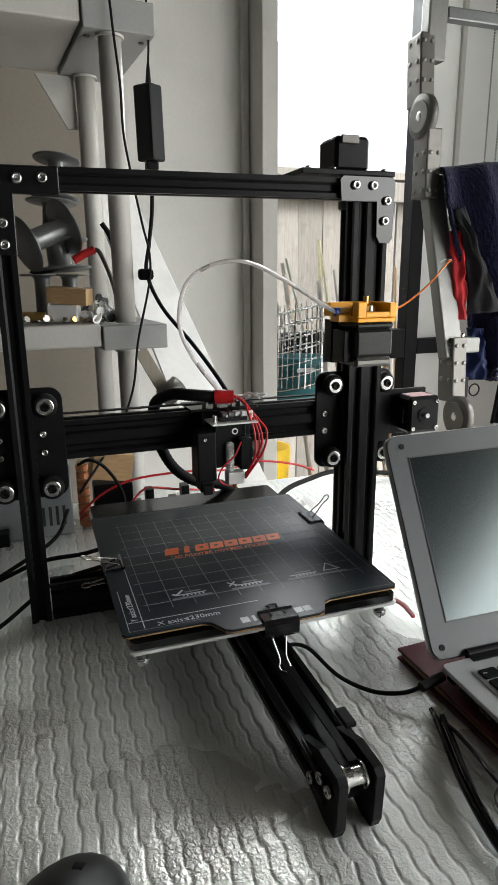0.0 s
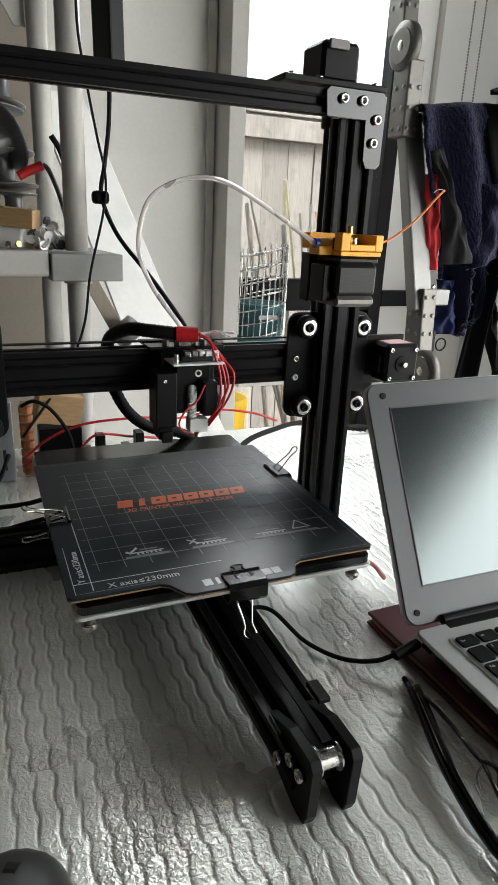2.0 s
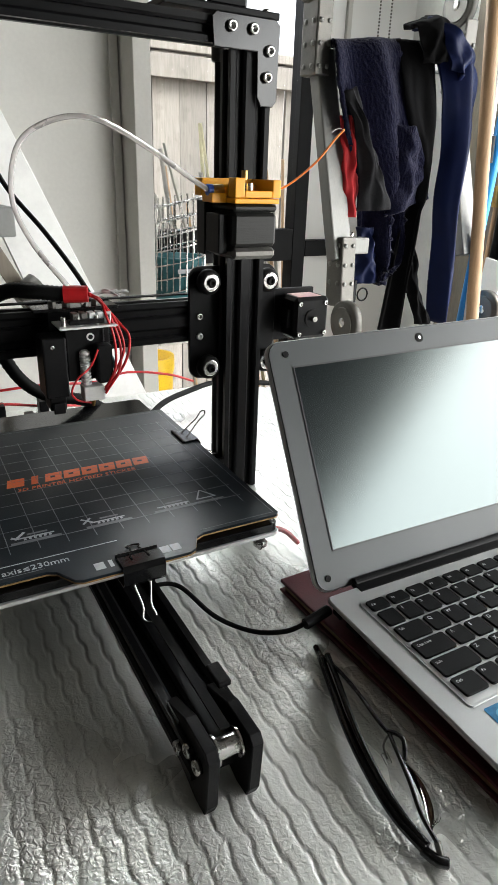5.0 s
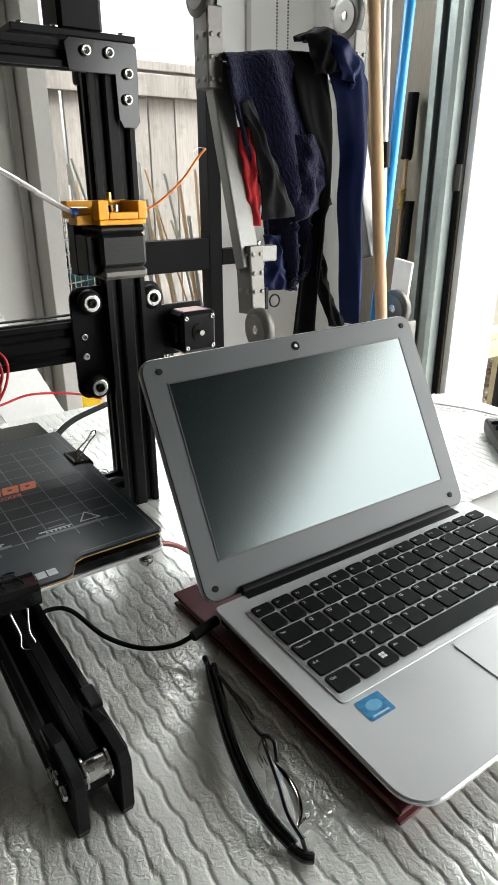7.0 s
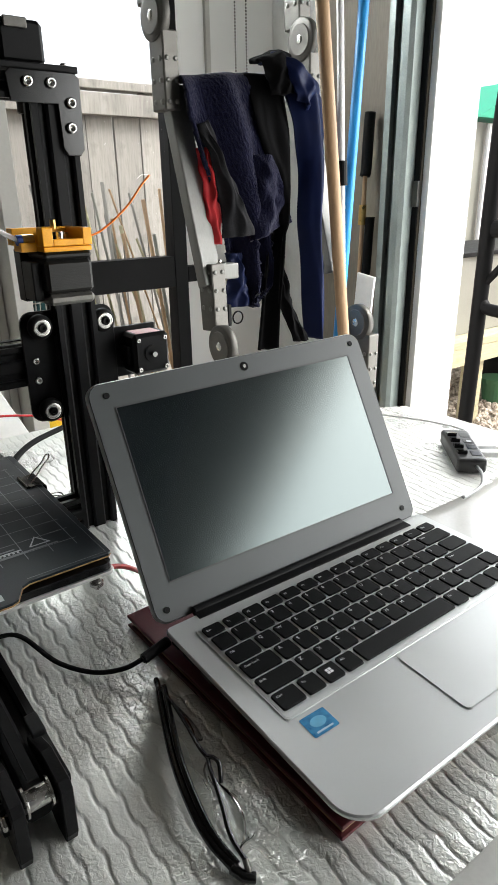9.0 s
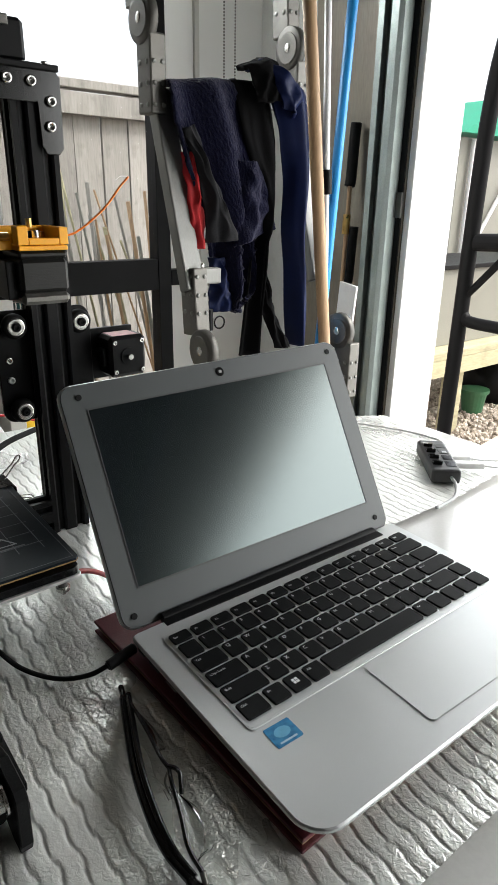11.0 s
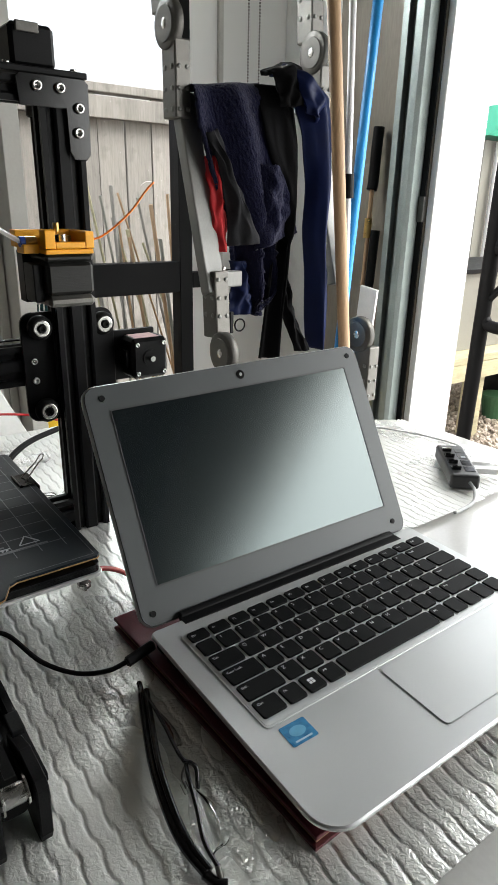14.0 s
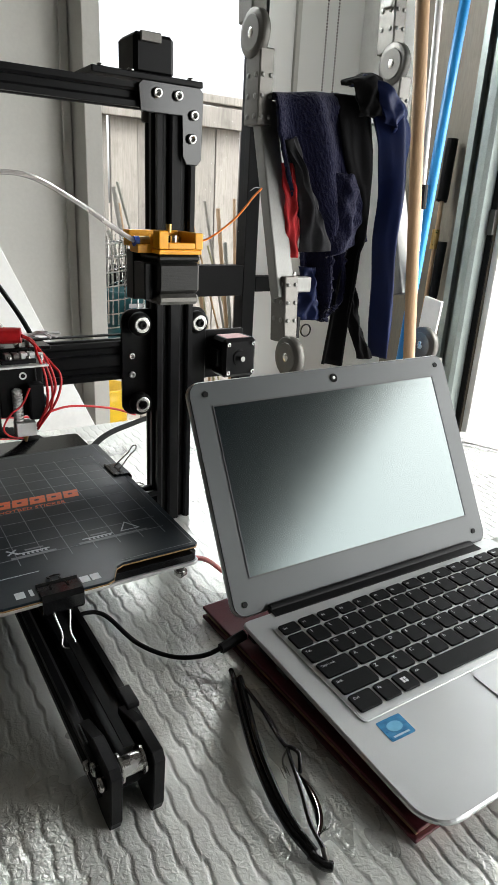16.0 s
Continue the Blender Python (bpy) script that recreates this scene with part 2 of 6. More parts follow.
def foil_material():
    """Bright foil under a clear film: satin where it lies smooth, sparkling where the film is crinkled."""
    m = bpy.data.materials.new("aluminium_bubble_foil")
    m.use_nodes = True
    n, l = m.node_tree.nodes, m.node_tree.links
    p = n["Principled BSDF"]
    co = n.new("ShaderNodeTexCoord")

    def tex(scale, detail, distortion=0.0, kind="FBM"):
        k = n.new("ShaderNodeTexNoise")
        k.noise_type = kind
        k.inputs["Scale"].default_value, k.inputs["Detail"].default_value, k.inputs["Distortion"].default_value = scale, detail, distortion
        l.new(co.outputs["Object"], k.inputs["Vector"])
        return k

    def ramp(source, a, b):
        r = n.new("ShaderNodeMapRange")
        r.inputs[1].default_value, r.inputs[2].default_value = a, b
        l.new(source, r.inputs[0])
        return r
    crinkle, fine, big, patch = tex(290, 2, 0.8), tex(700, 2), tex(6, 4), tex(6.5, 3, 0.4)
    area = ramp(patch.outputs[0], 0.38, 0.66)
    amount = n.new("ShaderNodeMapRange")
    amount.inputs[3].default_value, amount.inputs[4].default_value = 0.12, 0.9
    l.new(area.outputs[0], amount.inputs[0])
    bump = n.new("ShaderNodeBump")
    bump.inputs["Distance"].default_value = 0.0022
    l.new(amount.outputs[0], bump.inputs["Strength"]), l.new(crinkle.outputs[0], bump.inputs["Height"])
    grain = n.new("ShaderNodeBump")
    grain.inputs["Strength"].default_value, grain.inputs["Distance"].default_value = 0.12, 0.001
    soft = n.new("ShaderNodeBump")
    soft.inputs["Distance"].default_value = 0.0014
    l.new(amount.outputs[0], soft.inputs["Strength"]), l.new(crinkle.outputs[0], soft.inputs["Height"])
    l.new(fine.outputs[0], grain.inputs["Height"]), l.new(soft.outputs[0], grain.inputs["Normal"])
    l.new(grain.outputs[0], p.inputs["Normal"]), l.new(bump.outputs[0], p.inputs["Coat Normal"])
    tone = n.new("ShaderNodeValToRGB")
    tone.color_ramp.elements[0].position, tone.color_ramp.elements[1].position = 0.3, 0.7
    tone.color_ramp.elements[0].color, tone.color_ramp.elements[1].color = (0.80, 0.81, 0.77, 1), (0.93, 0.94, 0.90, 1)
    l.new(big.outputs[0], tone.inputs[0]), l.new(tone.outputs[0], p.inputs["Base Color"])
    for socket, smooth, crinkled in (("Metallic", 0.22, 0.55), ("Roughness", 0.37, 0.22)):
        level = n.new("ShaderNodeMapRange")
        level.inputs[3].default_value, level.inputs[4].default_value = smooth, crinkled
        l.new(area.outputs[0], level.inputs[0]), l.new(level.outputs[0], p.inputs[socket])
    film = n.new("ShaderNodeMapRange")
    film.inputs[3].default_value, film.inputs[4].default_value = 0.25, 1.0
    l.new(area.outputs[0], film.inputs[0]), l.new(film.outputs[0], p.inputs["Coat Weight"])
    p.inputs["Coat Roughness"].default_value = 0.05
    return m


M["screen"].node_tree.nodes["Principled BSDF"].inputs["Specular Tint"].default_value = (0.86, 1.0, 0.98, 1)
M["foil"] = foil_material()


def glass_material(name, tint, ior=1.02):
    m = bpy.data.materials.new(name)
    m.use_nodes = True
    n, l = m.node_tree.nodes, m.node_tree.links
    p = n["Principled BSDF"]
    p.inputs["Base Color"].default_value = (*tint, 1)
    p.inputs["Roughness"].default_value, p.inputs["Transmission Weight"].default_value, p.inputs["IOR"].default_value = 0.02, 1.0, ior
    return m


def blind_material():
    m = bpy.data.materials.new("white_blind_fabric")
    m.use_nodes = True
    n, l = m.node_tree.nodes, m.node_tree.links
    p = n["Principled BSDF"]
    p.inputs["Base Color"].default_value, p.inputs["Roughness"].default_value = (0.80, 0.80, 0.78, 1), 0.8
    w = n.new("ShaderNodeTexNoise")
    w.inputs["Scale"].default_value = 90
    bp_ = n.new("ShaderNodeBump")
    bp_.inputs["Strength"].default_value = 0.1
    l.new(w.outputs[0], bp_.inputs["Height"]), l.new(bp_.outputs[0], p.inputs["Normal"])
    tr_ = n.new("ShaderNodeBsdfTranslucent")
    tr_.inputs[0].default_value = (0.85, 0.85, 0.82, 1)
    mx = n.new("ShaderNodeMixShader")
    mx.inputs[0].default_value = 0.35
    l.new(p.outputs[0], mx.inputs[1]), l.new(tr_.outputs[0], mx.inputs[2])
    l.new(mx.outputs[0], n["Material Output"].inputs[0])
    return m


M["blind"] = blind_material()
M["glass"] = glass_material("window_glass", (0.97, 0.98, 0.98))
M["lens"] = glass_material("spectacle_lens", (0.86, 0.88, 0.87), 1.2)


# ---- mesh helpers ----
def thing(name, label, category, m=None, group=""):
    ob = new(name)
    ob.empty_display_size = 0.02
    ob.matrix_basis = m if m is not None else Matrix()
    return tagged(ob, label, category, group)


def link_mesh(name, bm, material, smooth=False):
    me = bpy.data.meshes.new(name)
    bm.to_mesh(me)
    bm.free()
    me.materials.append(material)
    if smooth:
        for p in me.polygons:
            p.use_smooth = True
    return new(name, me)


def part(name, bm, material, parent, label="", smooth=False, m=None):
    ob = link_mesh(name, bm, material, smooth)
    ob.parent = parent
    if m is not None:
        ob.matrix_basis = m
    return tagged(ob, label)


def solo(name, bm, material, label, category, group="", smooth=False, m=None):
    ob = link_mesh(name, bm, material, smooth)
    if m is not None:
        ob.matrix_basis = m
    return tagged(ob, label, category, group)


def setting(name, bm, material, label="", smooth=False):
    return tagged(link_mesh(name, bm, material, smooth), label, kind="structure")


def box(x0, x1, y0, y1, z0, z1, bevel=0.0, bm=None, seg=2, m=None):
    b = bmesh.new()
    bmesh.ops.create_cube(b, size=1.0)
    for v in b.verts:
        v.co = Vector(((x0 + x1) / 2 + v.co.x * (x1 - x0), (y0 + y1) / 2 + v.co.y * (y1 - y0), (z0 + z1) / 2 + v.co.z * (z1 - z0)))
    if bevel:
        bmesh.ops.bevel(b, geom=b.edges[:], offset=bevel, segments=seg, affect="EDGES", profile=0.5)
    return join(bm, b, m)


def join(bm, b, m=None):
    if m is not None:
        bmesh.ops.transform(b, matrix=m, verts=b.verts[:])
    if bm is None:
        return b
    me = bpy.data.meshes.new("tmp")
    b.to_mesh(me)
    b.free()
    bm.from_mesh(me)
    bpy.data.meshes.remove(me)
    return bm


def cyl(p, q, r, r2=None, seg=20, bm=None, bevel=0.0):
    b = bmesh.new()
    p, q = Vector(p), Vector(q)
    bmesh.ops.create_cone(b, cap_ends=True, segments=seg, radius1=r, radius2=r if r2 is None else r2, depth=(q - p).length)
    if bevel:
        es = [e for e in b.edges if len(e.link_faces) == 2 and any(len(f.verts) > 4 for f in e.link_faces)]
        bmesh.ops.bevel(b, geom=es, offset=bevel, segments=2, affect="EDGES")
    m = Matrix.Translation((p + q) / 2) @ (q - p).to_track_quat("Z", "Y").to_matrix().to_4x4()
    return join(bm, b, m)


def smooth_path(points, n=8):
    pts = [Vector(p) for p in points]
    pts = [2 * pts[0] - pts[1]] + pts + [2 * pts[-1] - pts[-2]]
    out = []
    for i in range(1, len(pts) - 2):
        a, b, c, d = pts[i - 1:i + 3]
        for k in range(n):
            t = k / n
            out.append(0.5 * (2 * b + (c - a) * t + (2 * a - 5 * b + 4 * c - d) * t * t + (3 * b - a - 3 * c + d) * t ** 3))
    return out + [pts[-2]]


def sweep(points, r, seg=8, n=8, bm=None, rough=None):
    """A round cord through the points."""
    path = smooth_path(points, n) if n else [Vector(p) for p in points]
    b = bmesh.new()
    rings = []
    up = Vector((0.13, 0.31, 0.94))
    for i, c in enumerate(path):
        d = (path[min(i + 1, len(path) - 1)] - path[max(i - 1, 0)]).normalized()
        s = d.cross(up)
        s = s.normalized() if s.length > 1e-4 else Vector((1, 0, 0))
        w = s.cross(d).normalized()
        up = w
        rr = r * (rough[i % len(rough)] if rough else 1)
        rings.append([b.verts.new(c + rr * (math.cos(a) * s + math.sin(a) * w)) for a in (2 * math.pi * k / seg for k in range(seg))])
    for a, c in zip(rings, rings[1:]):
        for k in range(seg):
            b.faces.new((a[k], a[(k + 1) % seg], c[(k + 1) % seg], c[k]))
    b.faces.new(rings[0][::-1]), b.faces.new(rings[-1])
    return join(bm, b)


def prism(outline, h, bm=None, m=None, bevel=0.0):
    """A plate: the outline (x, y) raised from z 0 to h."""
    b = bmesh.new()
    f = b.faces.new([b.verts.new((x, y, 0)) for x, y in outline])
    r = bmesh.ops.extrude_face_region(b, geom=[f])
    bmesh.ops.translate(b, vec=(0, 0, h), verts=[v for v in r["geom"] if isinstance(v, bmesh.types.BMVert)])
    bmesh.ops.recalc_face_normals(b, faces=b.faces[:])
    if bevel:
        es = [e for e in b.edges if abs(e.verts[0].co.z - e.verts[1].co.z) < 1e-6]
        bmesh.ops.bevel(b, geom=es, offset=bevel, segments=1, affect="EDGES")
    return join(bm, b, m)


def rounded(x0, x1, y0, y1, r, n=5):
    out = []
    for cx, cy, a0 in ((x1 - r, y1 - r, 0), (x0 + r, y1 - r, 90), (x0 + r, y0 + r, 180), (x1 - r, y0 + r, 270)):
        out += [(cx + r * math.cos(radians(a0 + 90 * k / n)), cy + r * math.sin(radians(a0 + 90 * k / n))) for k in range(n + 1)]
    return out


def profile(nx, ny, unit=0.02):
    """Outline of a slotted extrusion of nx by ny units, centred."""
    w, h, s, d, lip = nx * unit / 2, ny * unit / 2, 0.0031, 0.0055, 0.0052

    def side(count, half):
        pts = []
        for k in range(count):
            c = -half + unit * (k + 0.5)
            pts += [(c - lip, 0), (c - s, 0.0016), (c - s, d), (c + s, d), (c + s, 0.0016), (c + lip, 0)]
        return pts
    out = [(-w, -h)] + [(x, -h + y) for x, y in side(nx, w)]
    out += [(w, -h)] + [(w - y, x) for x, y in side(ny, h)]
    out += [(w, h)] + [(-x, h - y) for x, y in side(nx, w)]
    out += [(-w, h)] + [(-w + y, -x) for x, y in side(ny, h)]
    return out


def extrusion(p, q, nx, ny, turn=0, bm=None):
    p, q = Vector(p), Vector(q)
    d = q - p
    m = Matrix.Translation(p) @ d.to_track_quat("Z", "Y").to_matrix().to_4x4() @ pose(0, 0, 0, 0, 0, turn)
    return prism(profile(nx, ny), d.length, bm, m)


def disc_stack(c, axis, rings, seg=24, bm=None):
    """A turned piece: rings of (along, radius) round an axis."""
    b = bmesh.new()
    loops = []
    for z, r in rings:
        loops.append([b.verts.new((r * math.cos(2 * math.pi * k / seg), r * math.sin(2 * math.pi * k / seg), z)) for k in range(seg)])
    for a, c2 in zip(loops, loops[1:]):
        for k in range(seg):
            b.faces.new((a[k], a[(k + 1) % seg], c2[(k + 1) % seg], c2[k]))
    b.faces.new(loops[0][::-1]), b.faces.new(loops[-1])
    m = Matrix.Translation(c) @ Vector(axis).to_track_quat("Z", "Y").to_matrix().to_4x4()
    return join(bm, b, m)


def screw(name, c, axis, r, parent, material=None):
    """A socket screw head at c, its face along axis."""
    bm = disc_stack(c, axis, [(0, r), (r * 0.7, r), (r * 0.85, r * 0.85), (r * 0.85, r * 0.5), (r * 0.3, r * 0.5)], 14)
    return part(name, bm, material or M["steel"], parent, "", True)


def text_mesh(text, size, shear=0.0, extrude=0.0001):
    cu = bpy.data.curves.new("lettering", "FONT")
    cu.body, cu.size, cu.shear, cu.extrude = text, size, shear, extrude
    cu.resolution_u = 2
    ob = bpy.data.objects.new("lettering", cu)
    scene.collection.objects.link(ob)
    bpy.context.view_layer.update()
    me = bpy.data.meshes.new_from_object(ob.evaluated_get(bpy.context.evaluated_depsgraph_get()))
    bpy.data.objects.remove(ob)
    bpy.data.curves.remove(cu)
    return me


def lettering(name, text, size, material, parent, m, shear=0.0):
    me = text_mesh(text, size, shear)
    me.materials.clear()
    me.materials.append(material)
    ob = new(name, me)
    ob.parent = parent
    ob.matrix_basis = m
    return ob


# ---- room ----
WALL_Y, SIDE_X, FLOOR_Z, CEIL_Z = 1.20, 1.45, -0.75, 1.70

setting("floor", box(-2.2, SIDE_X + 0.2, -3.5, WALL_Y + 0.2, FLOOR_Z - 0.1, FLOOR_Z), M["concrete"], "bare grey concrete floor")
# Unseen ceiling, added to close the room and hold back bounce light.
setting("ceiling", box(-2.2, SIDE_X + 0.2, -3.5, WALL_Y + 0.2, CEIL_Z, CEIL_Z + 0.08), M["ceiling_board"], "unseen ceiling, kept dark to limit bounce light")
setting("wall_back", box(0.132, 0.515, WALL_Y, WALL_Y + 0.12, FLOOR_Z, CEIL_Z), M["wall"], "pale grey painted wall panel")
# Wall split here so its left part carries the shelf shade in colour.
setting("wall_back_lining", box(-2.2, 0.130, WALL_Y, WALL_Y + 0.12, FLOOR_Z, CEIL_Z), M["lining"], "beige wall behind the shelving, shelf shade in its colour")
setting("wall_above_window", box(0.515, SIDE_X, WALL_Y, WALL_Y + 0.12, 1.45, CEIL_Z), M["wall"], "pale grey wall over the window")
# Next two walls are unseen, added to enclose the room and dim it.
setting("wall_left", box(-2.3, -2.2, -3.5, WALL_Y + 0.12, FLOOR_Z, CEIL_Z), M["dim_board"], "unseen dark brown wall that keeps the room dim")
setting("wall_front", box(-2.2, SIDE_X + 0.1, -3.6, -3.5, FLOOR_Z, CEIL_Z), M["dim_board"], "unseen dark brown wall that keeps the room dim")
setting("wall_right_far", box(SIDE_X, SIDE_X + 0.143, 0.90, WALL_Y + 0.12, FLOOR_Z, CEIL_Z), M["white_paint"], "white painted side wall")
setting("wall_right_near", box(SIDE_X, SIDE_X + 0.15, -3.5, -3.00, FLOOR_Z, CEIL_Z), M["white_paint"], "white painted side wall")
# Out of view; its low edge blocks sky above the doorway lamp.
setting("wall_over_doorway", box(SIDE_X, SIDE_X + 0.15, -3.00, 0.66, 1.02, CEIL_Z), M["white_paint"], "unseen white wall over the doorway, set low to cut light")

# jamb between the wall panel and the glazing
jamb = setting("trim_jamb", box(0.522, 0.562, 1.10, WALL_Y + 0.10, FLOOR_Z, CEIL_Z, 0.002), M["wall_trim"], "grey painted window jamb")
setting("trim_cover_strip", box(0.500, 0.5195, 1.185, WALL_Y - 0.003, FLOOR_Z, CEIL_Z, 0.002), M["wall_trim"], "narrow grey cover strip")

setting("window_sill", box(0.5625, 0.80, 1.085, 1.2495, -0.075, -0.055, 0.002), M["wall_trim"], "grey painted sill board")
win = thing("window_1", "black framed glazing with a mid rail", "window", pose(0.8, 1.26, 0.1))
tagged(win, kind="structure")


def at(ob, bmx):
    """Shift a bmesh from world places into the frame of an unturned thing."""
    bmesh.ops.translate(bmx, vec=-ob.matrix_basis.translation, verts=bmx.verts[:])
    return bmx


part("mullion", at(win, box(1.042, 1.085, 1.25, 1.30, FLOOR_Z, 1.45, 0.002)), M["frame_black"], win)
part("mid_rail", at(win, box(0.563, 1.041, 1.25, 1.30, 0.095, 0.182, 0.002)), M["frame_black"], win)
part("mid_rail", at(win, box(1.086, SIDE_X - 0.004, 1.25, 1.29, 0.105, 0.15, 0.002)), M["frame_black"], win)
part("top_rail", at(win, box(0.563, 1.041, 1.25, 1.30, 1.38, 1.448, 0.002)), M["frame_black"], win)
part("bottom_rail", at(win, box(0.563, 1.041, 1.25, 1.30, FLOOR_Z + 0.002, FLOOR_Z + 0.12, 0.002)), M["frame_black"], win)
pane = part("pane", at(win, box(0.563, 1.041, 1.27, 1.274, 0.183, 1.379)), M["glass"], win)
pane.visible_shadow = False
pane = part("pane", at(win, box(0.563, 1.041, 1.27, 1.274, FLOOR_Z + 0.12, 0.094)), M["glass"], win)
pane.visible_shadow = False
part("white_blind", at(win, box(1.086, SIDE_X - 0.002, 1.296, 1.31, FLOOR_Z, 1.45)), M["blind"], win, "white blind behind the frame")
part("blind_stile", at(win, box(1.200, 1.216, 1.284, 1.2955, 0.152, 1.45, 0.002)), M["wall_trim"], win)

# boarded door edge beside the doorway
setting("door_board", box(SIDE_X - 0.03, SIDE_X - 0.002, 0.682, 1.03, FLOOR_Z, CEIL_Z - 0.002, 0.003), M["door_board"], "weathered brown door board")
setting("trim_black_seal", box(SIDE_X - 0.036, SIDE_X - 0.031, 0.684, 0.702, FLOOR_Z, CEIL_Z - 0.004, 0.001), M["black_rubber"], "black rubber door seal")
setting("trim_door_reveal", box(SIDE_X - 0.028, SIDE_X + 0.145, 0.660, 0.6805, FLOOR_Z, CEIL_Z - 0.003, 0.003), M["white_paint"], "white door reveal in daylight")
setting("wall_right_core", box(SIDE_X, SIDE_X + 0.143, 0.682, 0.899, FLOOR_Z, CEIL_Z - 0.003), M["white_paint"], "white wall beside the doorway")

# ---- outside ----
bm = bmesh.new()
bmesh.ops.create_grid(bm, x_segments=2, y_segments=2, size=400)
bmesh.ops.translate(bm, vec=(0, 0, FLOOR_Z - 0.12), verts=bm.verts[:])
setting("ground", bm, M["soil"], "gravelly ground outside")


def fence(name, origin, direction, count, width, z0, z1):
    root = thing(name, "weathered grey paling fence with a capping rail", "fence", pose(origin[0], origin[1], z0))
    ux, uy = direction
    board = box(0.003, width - 0.003, 0, 0.02, 0, z1 - z0, 0.002)
    me = bpy.data.meshes.new("board")
    board.to_mesh(me)
    board.free()
    me.materials.append(M["fence"])
    rng = random.Random(5)
    for k in range(count):
        ob = new("board", me)
        ob.parent = root
        ob.matrix_basis = pose(ux * width * k, uy * width * k + rng.uniform(-0.004, 0.004), rng.uniform(-0.008, 0.006), 0, rng.uniform(-0.3, 0.3), math.degrees(math.atan2(uy, ux)))
    L = count * width
    a = math.degrees(math.atan2(uy, ux))
    part("capping_rail", box(0, L, -0.03, 0.06, z1 - z0 + 0.008, z1 - z0 + 0.045, 0.003, m=pose(0, 0, 0, 0, 0, a)), M["fence"], root)
    part("rail", box(0, L, -0.045, -0.008, z1 - z0 - 0.10, z1 - z0 - 0.008, 0.003, m=pose(0, 0, 0, 0, 0, a)), M["fence"], root)
    return root


fence("paling_fence", (0.3, 2.62), (1, 0), 24, 0.14, FLOOR_Z - 0.12, 0.80)

# ---- table with its foil cover ----
table = thing("table", "pale laminate table under a foil cover", "table", pose(0.3, 0.1, FLOOR_Z))
part("tabletop", at(table, prism([(-1.1, -0.46), (0.86, -0.46), (0.93, -0.40), (0.93, 0.245), (0.46, 0.556), (-1.1, 0.556)], 0.030, None, pose(0, 0, -0.036), 0.003)), M["table"], table)
for lx, ly in ((-1.05, -0.37), (0.88, -0.37), (-1.05, 0.50), (0.62, 0.40)):
    part("leg", at(table, box(lx - 0.02, lx + 0.02, ly - 0.02, ly + 0.02, FLOOR_Z, -0.036, 0.003)), M["alu"], table)


FP = 0.0120  # seam spacing


def foil_sheet(x0, x1, y0, y1, dx, dy, gone):
    """Quilted foil: narrow wavy seams running front to back, low flat strips between them."""
    nx, ny = int((x1 - x0) / dx), int((y1 - y0) / dy)
    verts, faces, keep = [], [], []
    for j in range(ny + 1):
        y = y0 + dy * j
        for i in range(nx + 1):
            x = x0 + dx * i
            drift = 0.0030 * noise.noise((x * 4, y * 5, 3.1))
            strip = math.floor((x + drift) / FP)
            wave = y * 2 * math.pi / 0.026 + 0.5 * math.sin(strip * 2.1)
            wob = drift + 0.0013 * math.sin(wave) + 0.0003 * math.sin(2 * wave + 1.0) + 0.0008 * noise.noise((x * 30, y * 45, 8.0))
            u = ((x + wob) / FP) % 1.0
            # a steep lip on one side of each seam, a long shallow rise on the other
            lip = u / 0.12 if u < 0.12 else 1.0
            z = 0.0010 * (3 * lip * lip - 2 * lip ** 3) - 0.0002 * max(0.0, u - 0.35) - 0.0008 * max(0.0, (u - 0.88) / 0.12) ** 1.5
            z += 0.0005 * noise.noise((x * 7, y * 7, 1.7)) + 0.00016 * noise.noise((x * 70, y * 70, 5.0))
            verts.append((x, y, min(z, 0.0018)))
            keep.append(not gone(x, y))
    w = nx + 1
    for j in range(ny):
        for i in range(nx):
            q = (j * w + i, j * w + i + 1, (j + 1) * w + i + 1, (j + 1) * w + i)
            if all(keep[k] for k in q):
                faces.append(q)
    me = bpy.data.meshes.new("foil_sheet")
    me.from_pydata(verts, [], faces)
    me.materials.append(M["foil"])
    for p in me.polygons:
        p.use_smooth = True
    return new("foil_sheet", me)


tagged(foil_sheet(-0.42, 0.90, -0.287, 0.546, 0.0010, 0.0034, lambda x, y: (x > 0.60 and y < -0.012 + 0.10 * max(0, x - 0.74)) or (x > 0.885 and y < 0.23) or (y > 0.546 - max(0, x - 0.44) * 0.62)),
       "crinkled silver bubble-foil insulation covering the table", "foil cover")


# ---- 3D printer ----
printer = thing("desktop_printer", "black open-frame 3D printer with a heated bed on the foil", "3D printer", pose(0, 0, 0))
P = printer
BA, BP = M["black_anod"], M["black_plastic"]
part("post", extrusion((-0.061, 0.203, 0.0), (-0.061, 0.203, 0.419), 1, 1), BA, P, "black slotted upright")
part("post", extrusion((0.3065, 0.205, 0.0), (0.3065, 0.205, 0.421), 2, 1), BA, P, "black slotted upright")
part("top_beam", extrusion((-0.071, 0.205, 0.4305), (0.330, 0.205, 0.4325), 1, 1), BA, P, "black slotted cross beam")
part("base_beam", extrusion((-0.050, 0.205, 0.020), (0.287, 0.205, 0.020), 1, 2, 0), BA, P)
part("gantry_beam", extrusion((-0.085, 0.227, 0.186), (0.352, 0.227, 0.187), 1, 2, 0), BA, P, "black slotted moving beam")


